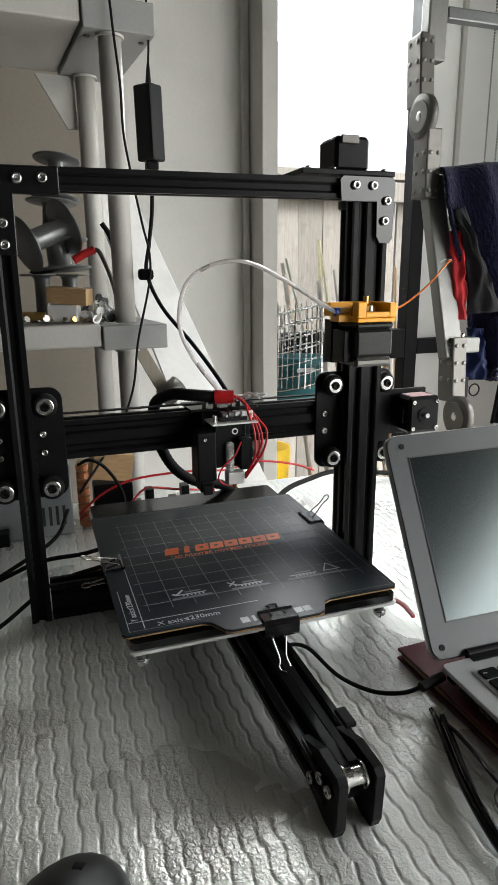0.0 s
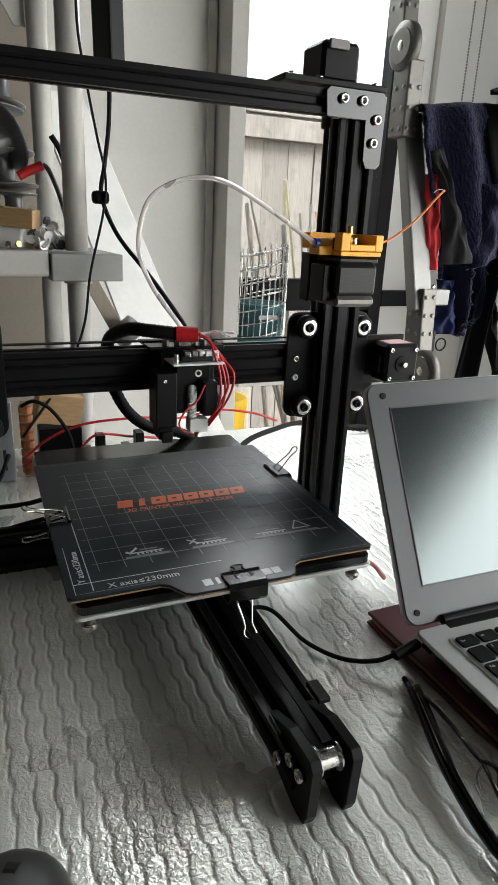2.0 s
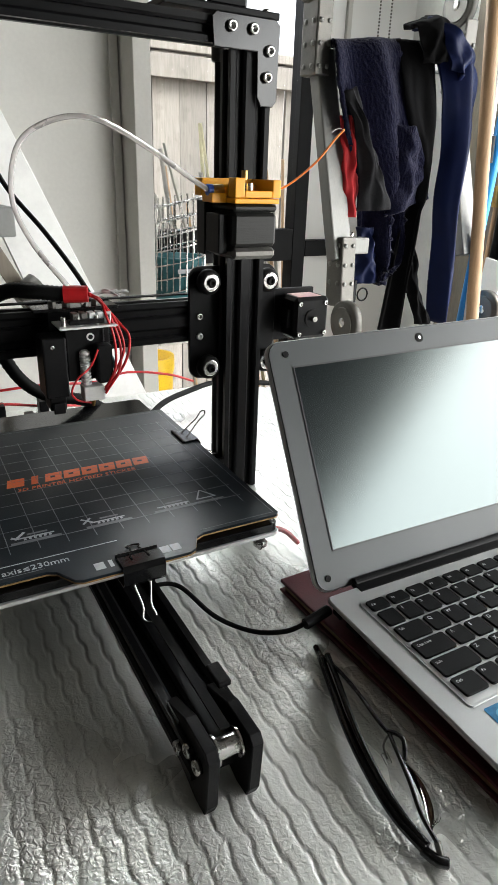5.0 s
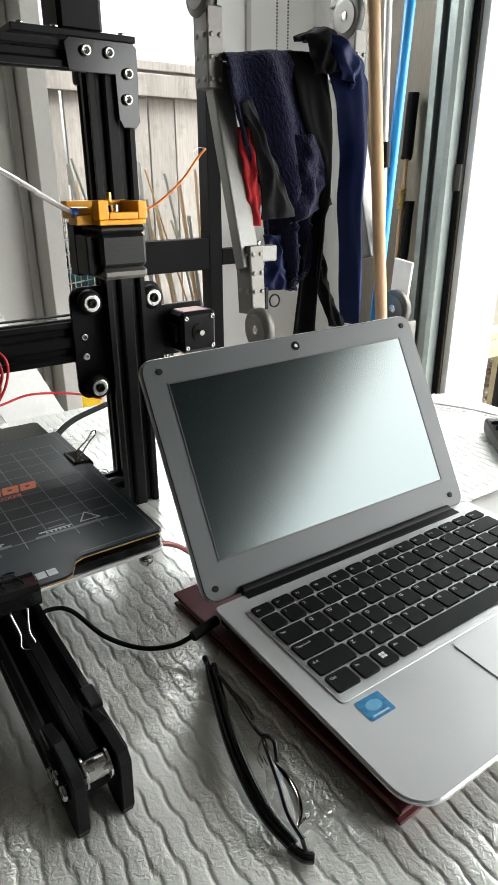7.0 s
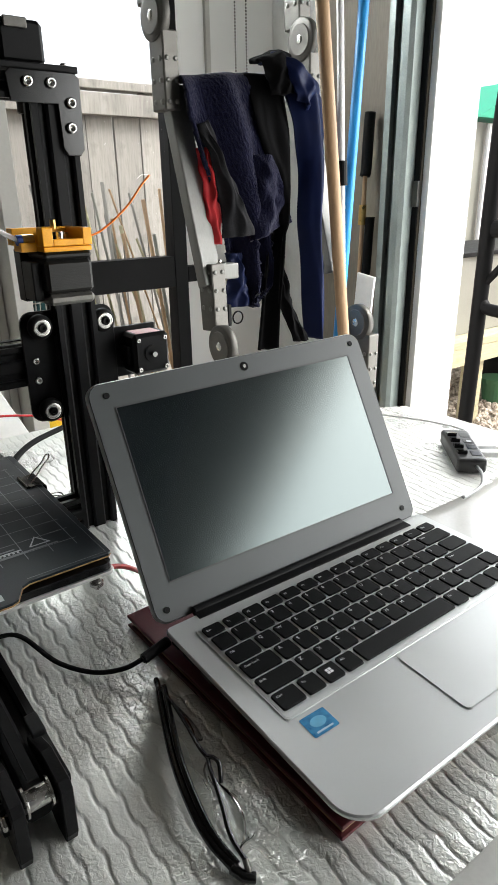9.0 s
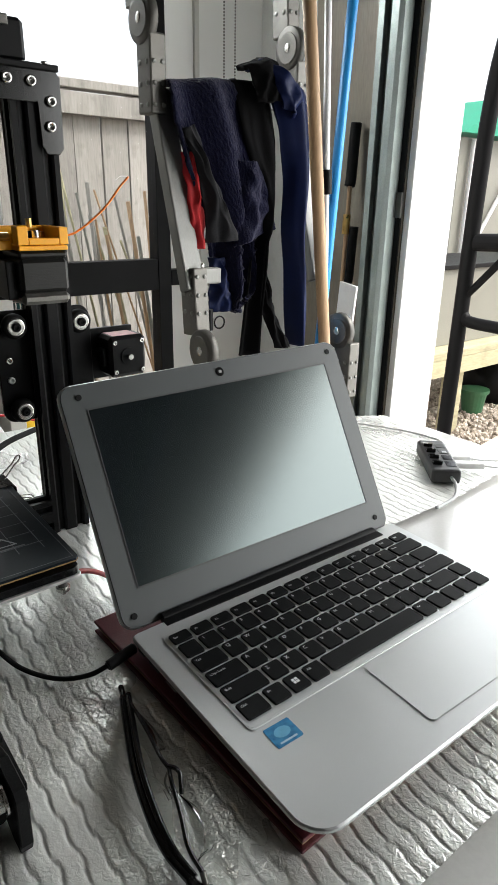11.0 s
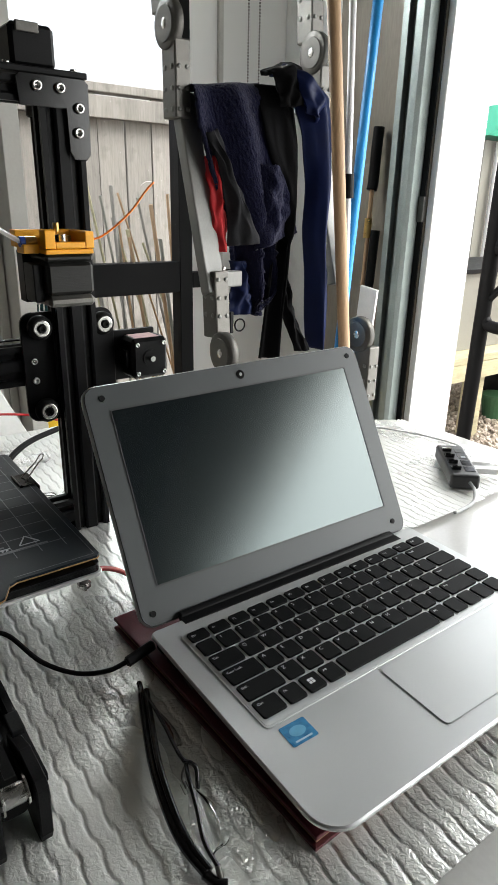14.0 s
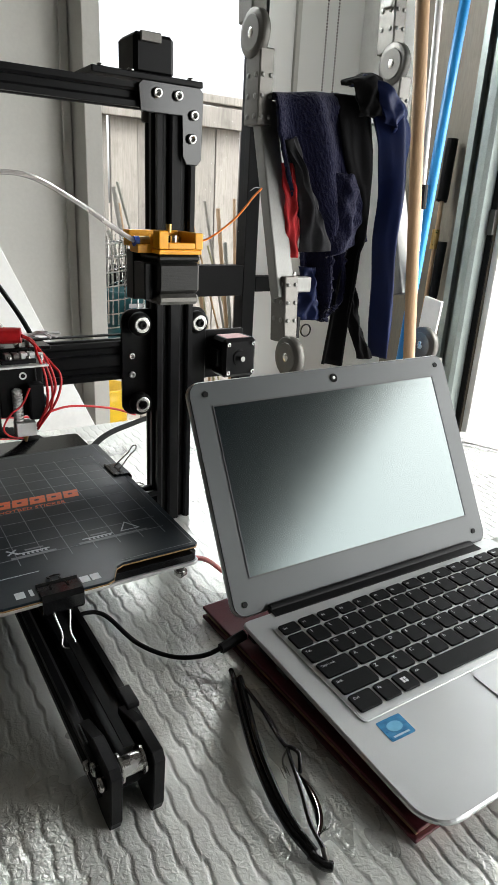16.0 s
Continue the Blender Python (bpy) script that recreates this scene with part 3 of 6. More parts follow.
def corner_plate(outline, y, screws):
    b = prism(outline, 0.003, None, pose(0, y, 0, 90), 0.0006)
    pl = part("corner_plate", b, M["gloss_black"], P)
    for x, z in screws:
        screw("screw", (x, y - 0.003, z), (0, -1, 0), 0.0045, pl)


corner_plate([(0.268, 0.419), (0.309, 0.419), (0.310, 0.385), (0.314, 0.378), (0.326, 0.378), (0.330, 0.383), (0.331, 0.440), (0.327, 0.444), (0.270, 0.444), (0.266, 0.440)], 0.193,
             [(0.2835, 0.4350), (0.3040, 0.4350), (0.3205, 0.4205), (0.3185, 0.4005)])
corner_plate([(-0.076, 0.365), (-0.050, 0.365), (-0.049, 0.416), (-0.010, 0.416), (-0.010, 0.439), (-0.076, 0.438)], 0.1915,
             [(-0.045, 0.429), (-0.024, 0.430), (-0.060, 0.392), (-0.060, 0.374)])


def wheel(c, parent):
    w = part("wheel", disc_stack(c, (0, -1, 0), [(-0.0055, 0.0095), (-0.0025, 0.012), (0.0025, 0.012), (0.0055, 0.0095), (0.0055, 0.0085)], 28), M["black_rubber"], parent, "", True)
    part_ring = disc_stack(c, (0, -1, 0), [(0.0, 0.0082), (0.0062, 0.0082), (0.0066, 0.0074), (0.0060, 0.0070), (0.0060, 0.0058), (0.0066, 0.0054), (0.0066, 0.0048), (0.0055, 0.0045)], 24)
    part("bearing", part_ring, M["steel"], parent, "bright steel bearing", False)
    part("axle_screw", disc_stack(c, (0, -1, 0), [(0, 0.0042), (0.0085, 0.0042), (0.0095, 0.0035), (0.0095, 0.0022), (0.0070, 0.0022)], 14), M["black_anod"], parent)


def gantry_plate(x0, x1, z0, z1, wheels, screws):
    b = prism(rounded(x0, x1, z0, z1, 0.012), 0.004, None, pose(0, 0.216, 0, 90), 0.0006)
    pl = part("gantry_plate", b, BA, P)
    for x, z in wheels:
        wheel((x, 0.2025, z), pl)
        part("spacer", cyl((x, 0.2095, z), (x, 0.2125, z), 0.004), M["dull_steel"], pl)
    for x, z in screws:
        screw("screw", (x, 0.2125, z), (0, -1, 0), 0.0035, pl)


gantry_plate(0.2545, 0.352, 0.128, 0.240, [(0.2705, 0.2265), (0.336, 0.2255), (0.2705, 0.1425), (0.336, 0.1425)], [(0.265, 0.192), (0.265, 0.172)])
gantry_plate(-0.100, -0.022, 0.130, 0.242, [(-0.039, 0.226), (-0.083, 0.226), (-0.039, 0.143), (-0.083, 0.143)], [(-0.043, 0.196), (-0.043, 0.177), (-0.084, 0.193), (-0.084, 0.175)])


def motor(name, x0, x1, y0, y1, z0, z1, face, label=""):
    """A square stepper motor: dark end caps and a plainer middle; face is the shaft's direction."""
    b = box(x0, x1, y0, y1, z0, z1, 0.0035, None, 1)
    m_ = part(name, b, BP, P, label)
    ax = Vector(face)
    c = Vector(((x0 + x1) / 2, (y0 + y1) / 2, (z0 + z1) / 2))
    half = Vector(((x1 - x0) / 2, (y1 - y0) / 2, (z1 - z0) / 2))
    e = c + Vector((ax.x * half.x, ax.y * half.y, ax.z * half.z))
    part("shaft", cyl(e, e + ax * 0.006, 0.0028), M["steel"], m_)
    part("boss", cyl(e - ax * 0.001, e + ax * 0.0012, 0.009), BP, m_)
    u = Vector((1, 0, 0)) if abs(ax.x) < 0.5 else Vector((0, 1, 0))
    w = ax.cross(u)
    for su in (-1, 1):
        for sw in (-1, 1):
            o = e + u * su * 0.0155 + w * sw * 0.0155
            screw("screw", o, ax, 0.0024, m_)
    return m_


xm = motor("gantry_motor", 0.3585, 0.4005, 0.182, 0.2115, 0.166, 0.209, (0, -1, 0), "small black stepper motor")
part("motor_mount", box(0.330, 0.4005, 0.2125, 0.2185, 0.160, 0.214, 0.001), BA, P)
part("cable_socket", box(0.3545, 0.3583, 0.19, 0.206, 0.178, 0.196, 0.0006), BP, xm)
part("label", box(0.364, 0.392, 0.186, 0.208, 0.2092, 0.2096), mat("pink_label", (0.62, 0.36, 0.37), 0.6), xm, "pinkish paper label")

zm = motor("lift_motor", 0.272, 0.312, 0.213, 0.255, 0.452, 0.486, (0, 0, -1), "small black stepper motor on the frame top")
part("cable_socket", box(0.277, 0.297, 0.209, 0.2129, 0.478, 0.486, 0.0008), M["dull_steel"], zm, "pale cable socket")
part("top_plate", box(0.225, 0.332, 0.193, 0.258, 0.4445, 0.450, 0.001), BA, P)
for x in (0.235, 0.263, 0.322):
    screw("screw", (x, 0.200, 0.450), (0, 0, 1), 0.003, P, M["steel"])
part("lead_screw", cyl((0.2955, 0.236, 0.03), (0.2955, 0.236, 0.444), 0.0038, None, 12), M["motor_steel"], P)
part("screw_coupling", cyl((0.2955, 0.236, 0.415), (0.2955, 0.236, 0.438), 0.007, bevel=0.001), M["dull_steel"], P)

# extruder on the right upright
EXT = pose(-0.0045, -0.001, 0.0020)
ex = part("extruder_motor", box(0.262, 0.304, 0.130, 0.172, 0.264, 0.2915, 0.003, None, 1), M["motor_steel"], P, "steel-bodied extruder motor", m=EXT)
part("end_cap", box(0.262, 0.304, 0.130, 0.172, 0.254, 0.2635, 0.003, None, 1), M["dull_steel"], ex)
part("end_cap", box(0.262, 0.304, 0.130, 0.172, 0.292, 0.298, 0.002, None, 1), M["motor_steel"], ex)
br = part("extruder_bracket", box(0.256, 0.306, 0.173, 0.190, 0.254, 0.299, 0.001), BP, P, m=EXT)
part("cable_socket", box(0.2535, 0.2617, 0.14, 0.165, 0.258, 0.290, 0.001), BP, ex)
ob_ = box(0.262, 0.304, 0.128, 0.176, 0.2985, 0.3025, 0.0008)
box(0.2615, 0.2705, 0.127, 0.140, 0.303, 0.318, 0.0008, ob_)
box(0.2706, 0.2965, 0.127, 0.133, 0.303, 0.3085, 0.0008, ob_)
box(0.2966, 0.3045, 0.127, 0.176, 0.303, 0.317, 0.0008, ob_)
box(0.2480, 0.2965, 0.162, 0.176, 0.303, 0.317, 0.0008, ob_)
box(0.2480, 0.2614, 0.142, 0.161, 0.2985, 0.306, 0.0008, ob_)
fr = part("feeder_block", ob_, M["orange"], P, "orange anodised feeder block", m=EXT)
part("drive_gear", cyl((0.287, 0.150, 0.303), (0.287, 0.150, 0.3125), 0.0055, None, 18), M["brass"], fr)
part("spring_screw", cyl((0.276, 0.139, 0.3165), (0.276, 0.139, 0.3235), 0.0025), M["brass"], fr)
part("lever", box(0.2715, 0.2785, 0.141, 0.160, 0.303, 0.3135, 0.001), BP, fr)
part("idler", cyl((0.281, 0.140, 0.303), (0.281, 0.140, 0.314), 0.004, None, 18), M["steel"], fr)
part("push_fitting", cyl((0.2615, 0.150, 0.308), (0.252, 0.150, 0.308), 0.0045, None, 12), M["brass"], fr)
part("fitting_ring", cyl((0.2518, 0.150, 0.308), (0.2475, 0.150, 0.308), 0.0045, None, 14), M["blue_plastic"], fr, "blue collar")
part("feed_tube", sweep([(0.2440, 0.149, 0.310), (0.229, 0.153, 0.319), (0.200, 0.165, 0.339), (0.166, 0.185, 0.358), (0.138, 0.205, 0.358), (0.111, 0.220, 0.340), (0.102, 0.225, 0.300), (0.113, 0.220, 0.265), (0.136, 0.205, 0.230), (0.148, 0.200, 0.214)], 0.0022, 10), M["white_tube"], P, "translucent white feed tube", True)
part("filament", sweep([(0.2985, 0.149, 0.310), (0.316, 0.145, 0.314), (0.338, 0.135, 0.333), (0.352, 0.128, 0.352), (0.359, 0.125, 0.360)], 0.00095, 8), M["orange_fil"], P, "loose end of orange filament", True)
part("thread", sweep([(0.359, 0.125, 0.360), (0.351, 0.124, 0.360), (0.346, 0.124, 0.357)], 0.0002, 5), M["white_tube"], P)

# carriage and hot end
cp = part("carriage", box(0.116, 0.170, 0.200, 0.2155, 0.150, 0.2085, 0.001), BA, P)
part("top_mount", box(0.104, 0.178, 0.196, 0.242, 0.2087, 0.2117, 0.0008), M["gloss_black"], cp)
for x, y in ((0.122, 0.205), (0.134, 0.205), (0.150, 0.203), (0.160, 0.206)):
    part("nut", cyl((x, y, 0.2118), (x, y, 0.2165), 0.0035, None, 6), M["dull_steel"], cp)
part("pin_header", box(0.128, 0.158, 0.172, 0.180, 0.2020, 0.2060, 0.0006), BP, cp)
for k in range(5):
    part("connector", box(0.132 + 0.007 * k, 0.1375 + 0.007 * k, 0.176, 0.186, 0.2048, 0.2105, 0.0006), M["white_wire"] if k > 1 else M["dull_steel"], cp)
fanb = part("fan_shroud", box(0.104, 0.124, 0.172, 0.1995, 0.140, 0.192, 0.0015), BP, P)
part("nozzle_duct", box(0.107, 0.121, 0.174, 0.196, 0.128, 0.1395, 0.001), BP, fanb)
part("duct_lip", box(0.109, 0.119, 0.170, 0.1735, 0.126, 0.136, 0.0008), BP, fanb)
screw("screw", (0.112, 0.1718, 0.185), (0, -1, 0), 0.0018, fanb)
cool = part("cooling_block", box(0.126, 0.160, 0.183, 0.1995, 0.150, 0.1955, 0.0012), BP, P)
ring = disc_stack((0.1475, 0.1828, 0.1885), (0, -1, 0), [(0, 0.0034), (0.0008, 0.0034), (0.0008, 0.0020), (0.0002, 0.0020)], 18)
part("eyelet", ring, M["fin"], cool, "bright round eyelet")
part("eyelet_core", cyl((0.1475, 0.1822, 0.1885), (0.1475, 0.1818, 0.1885), 0.0020, None, 14), BP, cool)
he = part("heat_sink", cyl((0.1405, 0.179, 0.147), (0.1405, 0.179, 0.178), 0.0030, None, 16), M["fin"], P, "finned aluminium heat sink")
for k in range(10):
    part("fin", cyl((0.1405, 0.179, 0.1480 + 0.003 * k), (0.1405, 0.179, 0.1495 + 0.003 * k), 0.0046, None, 18), M["fin"], he)
part("heater_block", box(0.1365, 0.1545, 0.172, 0.186, 0.1335, 0.1465, 0.0008), M["fin"], P, "silver heater block")
part("nozzle", cyl((0.1455, 0.179, 0.1330), (0.1455, 0.179, 0.1265), 0.003, 0.0012, 8), M["brass"], P)
fan = part("side_fan", box(0.149, 0.163, 0.170, 0.1825, 0.149, 0.183, 0.002), BP, P)
part("fan_rim", disc_stack((0.1635, 0.176, 0.166), (1, 0, 0), [(0, 0.0055), (0.001, 0.0055), (0.001, 0.0040), (0.0003, 0.0040)], 18), M["teal_label"], fan)
part("bracket_plate", box(0.119, 0.168, 0.168, 0.1995, 0.1990, 0.2008, 0.0005), M["fin"], P, "bare aluminium bracket plate")
for x in (0.124, 0.136, 0.152, 0.163):
    part("standoff", cyl((x, 0.176, 0.2010), (x, 0.176, 0.2085), 0.0022, None, 10), M["steel"], P)
rough_loom = [1.0, 0.9]
part("cable_sleeve", sweep([(0.135, 0.205, 0.222), (0.110, 0.214, 0.224), (0.092, 0.236, 0.222), (0.080, 0.268, 0.205), (0.084, 0.285, 0.165), (0.102, 0.292, 0.125), (0.130, 0.300, 0.100), (0.170, 0.315, 0.085), (0.205, 0.33, 0.060)], 0.0068, 10, 14, None, rough_loom), M["black_rubber"], P, "black ribbed cable sleeve", True)
part("red_wrap", cyl((0.133, 0.205, 0.222), (0.152, 0.198, 0.2225), 0.0078, 0.0072, 16), M["red_wire"], P, "red tape round the cable")
wire_rng = random.Random(3)
for k in range(4):
    a = (0.152, 0.198 + 0.002 * (k - 2), 0.222 + 0.0015 * (k % 2))
    d = wire_rng.uniform
    part("red_lead", sweep([a, (0.160, 0.190 - 0.002 * k, 0.219 - 0.001 * k), (0.160 + 0.004 * k, 0.176, 0.209 - 0.003 * k), (0.164 + 0.004 * k + d(0, 0.003), 0.170, 0.188 + d(-0.006, 0.006)), (0.164 + 0.003 * k, 0.168, 0.165 + d(-0.006, 0.006)), (0.155, 0.172, 0.142 + d(-0.004, 0.004))], 0.0012, 6), M["red_wire"], P, "", True)
for k in range(7):
    part("white_lead", sweep([(0.152, 0.200, 0.223), (0.160, 0.200 + 0.001 * k, 0.223 - 0.0006 * k), (0.166 + d(0, 0.006), 0.194 + d(-0.006, 0.006), 0.2235 + d(-0.002, 0.002)), (0.174 + d(0, 0.012), 0.188 + d(-0.006, 0.006), 0.2235 + d(-0.003, 0.002))], 0.0009, 6), M["white_wire"], P, "", True)
part("red_lead", sweep([(0.143, 0.178, 0.130), (0.130, 0.172, 0.136), (0.124, 0.166, 0.146), (0.130, 0.165, 0.158), (0.142, 0.168, 0.166), (0.150, 0.170, 0.180)], 0.0009, 6), M["red_wire"], P, "", True)
part("drive_belt", box(-0.080, 0.350, 0.2235, 0.2295, 0.2115, 0.2128), M["black_rubber"], P)

# moving bed along the front-to-back rail
part("bed_rail", extrusion((0.122, -0.130, 0.0265), (0.122, 0.330, 0.0265), 1, 2, 90), BA, P, "black slotted bed rail")
for x in (0.1085, 0.1345):
    b = prism([(-0.144, 0.008), (-0.141, 0.001), (-0.130, 0.0), (-0.104, 0.008), (-0.088, 0.014), (-0.088, 0.036), (-0.116, 0.0475), (-0.142, 0.0475), (-0.146, 0.043)], 0.0070, None, Matrix(((0, 0, 1, x - 0.0035), (1, 0, 0, 0), (0, 1, 0, 0), (0, 0, 0, 1))), 0.0005)
    part("end_plate", b, BP, P, "black end plate")
part("tension_block", box(0.1305, 0.139, -0.106, -0.088, 0.048, 0.052, 0.001), BP, P)
part("idler_pulley", disc_stack((0.1215, -0.133, 0.036), (1, 0, 0), [(-0.0090, 0.0065), (-0.0075, 0.0085), (-0.0062, 0.0085), (-0.0055, 0.0060), (0.0055, 0.0060), (0.0062, 0.0085), (0.0075, 0.0085), (0.0090, 0.0065)], 24), M["steel"], P, "bright steel belt pulley", False)
part("bed_belt", box(0.1185, 0.1245, -0.132, 0.10, 0.0475, 0.0487), M["black_rubber"], P)
for z, y in ((0.033, -0.136), (0.033, -0.124), (0.021, -0.110)):
    screw("screw", (0.1048, y, z), (-1, 0, 0), 0.0042, P)
part("rail_label", box(0.1040, 0.1048, -0.108, -0.092, 0.033, 0.0385), M["print_dim"], P, "small pale label")
part("bed_carriage", box(0.045, 0.195, 0.05, 0.20, 0.050, 0.055, 0.001), BA, P)
for x, y in ((0.012, 0.006), (0.222, 0.006), (0.012, 0.298), (0.222, 0.298)):
    st = part("level_screw", cyl((x, y, 0.0535), (x, y, 0.0655), 0.0018, None, 10), M["steel"], P)
    part("thumb_nut", cyl((x, y, 0.0565), (x, y, 0.0610), 0.0055, None, 16, bevel=0.001), M["steel"], st)
    part("spring", cyl((x, y, 0.0612), (x, y, 0.0657), 0.0036, None, 12), M["dull_steel"], st)
part("bed_arm", box(0.030, 0.205, 0.035, 0.060, 0.0555, 0.0585, 0.0008), BA, P)
part("heated_bed", prism(rounded(0.002, 0.237, 0.000, 0.320, 0.006), 0.0028, None, pose(0, 0, 0.0660), 0.0004), M["bed_alu"], P, "silver-edged heated bed")
part("bed_sheet", prism(rounded(0.004, 0.2355, 0.0015, 0.3185, 0.006), 0.0068, None, pose(0, 0, 0.0693), 0.0004), M["gloss_black"], P, "glossy black bed sheet")

PZ = 0.0850
outline = [(0.001, 0.0), (0.060, 0.0), (0.066, -0.003), (0.074, -0.0165), (0.079, -0.019), (0.152, -0.019), (0.157, -0.0165), (0.164, -0.003), (0.170, 0.0), (0.232, 0.0), (0.235, 0.003), (0.2375, 0.249), (0.2345, 0.252), (0.002, 0.252), (-0.001, 0.249), (-0.002, 0.003)]
plate = part("build_plate", prism(outline, 0.0020, None, pose(0, 0, PZ - 0.0020), 0.0002), M["plate"], P, "black build plate with a printed grid")
part("plate_backing", prism(outline, 0.0007, None, pose(0.0, -0.0003, PZ - 0.0029), 0.0), M["plate_edge"], P, "brown plate backing")


def ink(name, x0, x1, y0, y1, material):
    return part(name, box(x0, x1, y0, y1, PZ + 0.00005, PZ + 0.00015), material, plate)


for k in range(11):
    x = 0.024 + 0.0195 * k
    ink("grid_line", x - 0.00030, x + 0.00030, 0.030, 0.219, M["print_dim"])
for k in range(10):
    y = 0.0405 + 0.0195 * k
    ink("grid_line", 0.019, 0.222, y - 0.00030, y + 0.00030, M["print_dim"])
ink("axis_line", 0.0155, 0.0162, 0.006, 0.112, M["print_white"])
ink("axis_line", 0.004, 0.112, 0.0165, 0.0172, M["print_white"])
ink("axis_line", 0.0035, 0.0040, 0.004, 0.072, M["print_white"])
for x0, x1, y in ((0.0035, 0.060, 0.004), (0.170, 0.2315, 0.004)):
    ink("border_line", x0, x1, y, y + 0.0004, M["print_dim"])
ink("border_line", 0.2310, 0.2314, 0.004, 0.247, M["print_dim"])
ink("border_line", 0.0035, 0.2314, 0.2466, 0.247, M["print_dim"])
# brand marks: plain slanted blocks
for k in range(8):
    x0, w = 0.0575 + 0.0152 * k, 0.0136
    if k == 1:
        x0, w = x0 + 0.004, 0.0055
    b = prism([(x0, 0.1285), (x0 + w, 0.1285), (x0 + w + 0.0028, 0.1430), (x0 + 0.0028, 0.1430)], 0.0001, None, pose(0, 0, PZ + 0.00005))
    part("brand_block", b, M["print_orange"], plate)
    if k > 1:
        part("brand_gap", prism([(x0 + 0.0052, 0.1342), (x0 + 0.0092, 0.1342), (x0 + 0.0098, 0.1372), (x0 + 0.0058, 0.1372)], 0.0001, None, pose(0, 0, PZ + 0.0001)), M["plate"], plate)
for k in range(8):
    x0 = 0.089 + 0.0076 * k
    ink("brand_block", x0 + (0.002 if k == 1 else 0), x0 + (0.0066 if k != 1 else 0.0046), -0.0125, -0.0045, M["print_white"])
lettering("lettering", "3D PRINTER HOTBED STICKER", 0.0072, M["print_orange"], plate, pose(0.064, 0.1195, PZ + 0.0001), 0.2)
lettering("lettering", "X axis\u2264230mm", 0.0082, M["print_white"], plate, pose(0.026, 0.0065, PZ + 0.0001))
lettering("lettering", "Y axis\u2264230mm", 0.0075, M["print_white"], plate, pose(0.0125, 0.018, PZ + 0.0001, 0, 0, 90))
for k, x in enumerate((0.046, 0.098, 0.150)):
    ink("hint_bar", x, x + 0.034, 0.0405, 0.0435, M["print_dim"])
    ink("hint_icon", x + 0.004, x + 0.030, 0.047, 0.0485, M["print_white"])
    for j in range(6):
        ink("hint_tick", x + 0.009 + 0.0034 * j, x + 0.0108 + 0.0034 * j, 0.0445, 0.0468, M["print_white"])
    ink("hint_icon", x + 0.012, x + 0.026, 0.0505, 0.0525, M["print_dim"])
part("tick_mark", prism([(0.0465, 0.050), (0.050, 0.0465), (0.0575, 0.0545), (0.056, 0.056), (0.050, 0.0495), (0.048, 0.0515)], 0.0001, None, pose(0, 0, PZ + 0.0001)), M["print_white"], plate)
part("cross_mark", box(-0.005, 0.005, -0.0008, 0.0008, 0, 0.0001, m=pose(0.1005, 0.0515, PZ + 0.0001, 0, 0, 45)), M["print_white"], plate)
part("cross_mark", box(-0.005, 0.005, -0.0008, 0.0008, 0, 0.0001, m=pose(0.1005, 0.0515, PZ + 0.0002, 0, 0, -45)), M["print_white"], plate)
for a in range(3):
    part("warning_triangle", box(-0.0082, 0.0082, -0.0006, 0.0006, 0, 0.0001, m=pose(0.195, 0.052, PZ + 0.0001, 0, 0, 120 * a) @ pose(0, -0.0045, 0)), M["print_white"], plate)
ink("hint_bar", 0.182, 0.208, 0.0415, 0.0435, M["print_dim"])


# ---- binder clips on the bed ----
def binder_clip(m, wire_open):
    """A black spring clip; its local x runs along the jaw, y away from the plate, origin at the jaw's lip on the plate top."""
    root = thing("binder_clip", "small black steel binder clip on the bed edge", "binder clip", m, "clips on the bed")
    w = 0.0145
    b = prism([(-0.008, 0.0002), (0.007, 0.0008), (0.0095, -0.003), (0.0095, -0.012), (0.007, -0.0152), (-0.006, -0.0158), (-0.006, -0.0151), (0.0064, -0.0145), (0.0087, -0.0116), (0.0087, -0.0034), (0.0064, 0.0002), (-0.008, -0.0005)], 2 * w, None,
              Matrix(((0, 0, 1, -w), (1, 0, 0, 0), (0, 1, 0, 0.0012), (0, 0, 0, 1))))
    part("body", b, M["gloss_black"], root, "black sprung steel body")
    part("lip", cyl((-w, -0.008, 0.0012), (w, -0.008, 0.0012), 0.0016, None, 10), M["gloss_black"], root)
    for s, tilt in wire_open:
        pts = [(-0.006, -0.006, 0), (-0.0055, 0.004, 0.001), (-0.003, 0.018, 0.002), (-0.0045, 0.026, 0.003), (0, 0.029, 0.0035), (0.0045, 0.026, 0.003), (0.003, 0.018, 0.002), (0.0055, 0.004, 0.001), (0.006, -0.006, 0)]
        h = part("wire_handle", sweep(pts, 0.0007, 6), M["steel"] if abs(tilt) < 150 else M["gloss_black"], root, "" if abs(tilt) > 150 else "bright wire handle", True)
        h.matrix_basis = pose(0, 0 if abs(tilt) < 150 else -0.003, 0.0025 if s > 0 else -0.0150, tilt) @ Matrix.Diagonal((1, 1 if abs(tilt) < 150 else 0.5, 1, 1))
    return root


binder_clip(pose(0.1185, -0.0125, PZ, 0, 0, 180), ((1, 172), (-1, -62)))
binder_clip(pose(0.007, 0.128, PZ, 0, 0, 90), ((1, 12), (-1, -12)))
binder_clip(pose(0.231, 0.170, PZ, 0, 0, -90), ((1, 40), (-1, -20)))

# ---- laptop on a book ----
LM = pose(0.262, -0.030, 0.0150, 0.0, -1.2, -2.4)
book = thing("book", "maroon hard-cover book lying under the laptop", "book", pose(0.2470, 0.012, 0, 0, 0, 1.6))
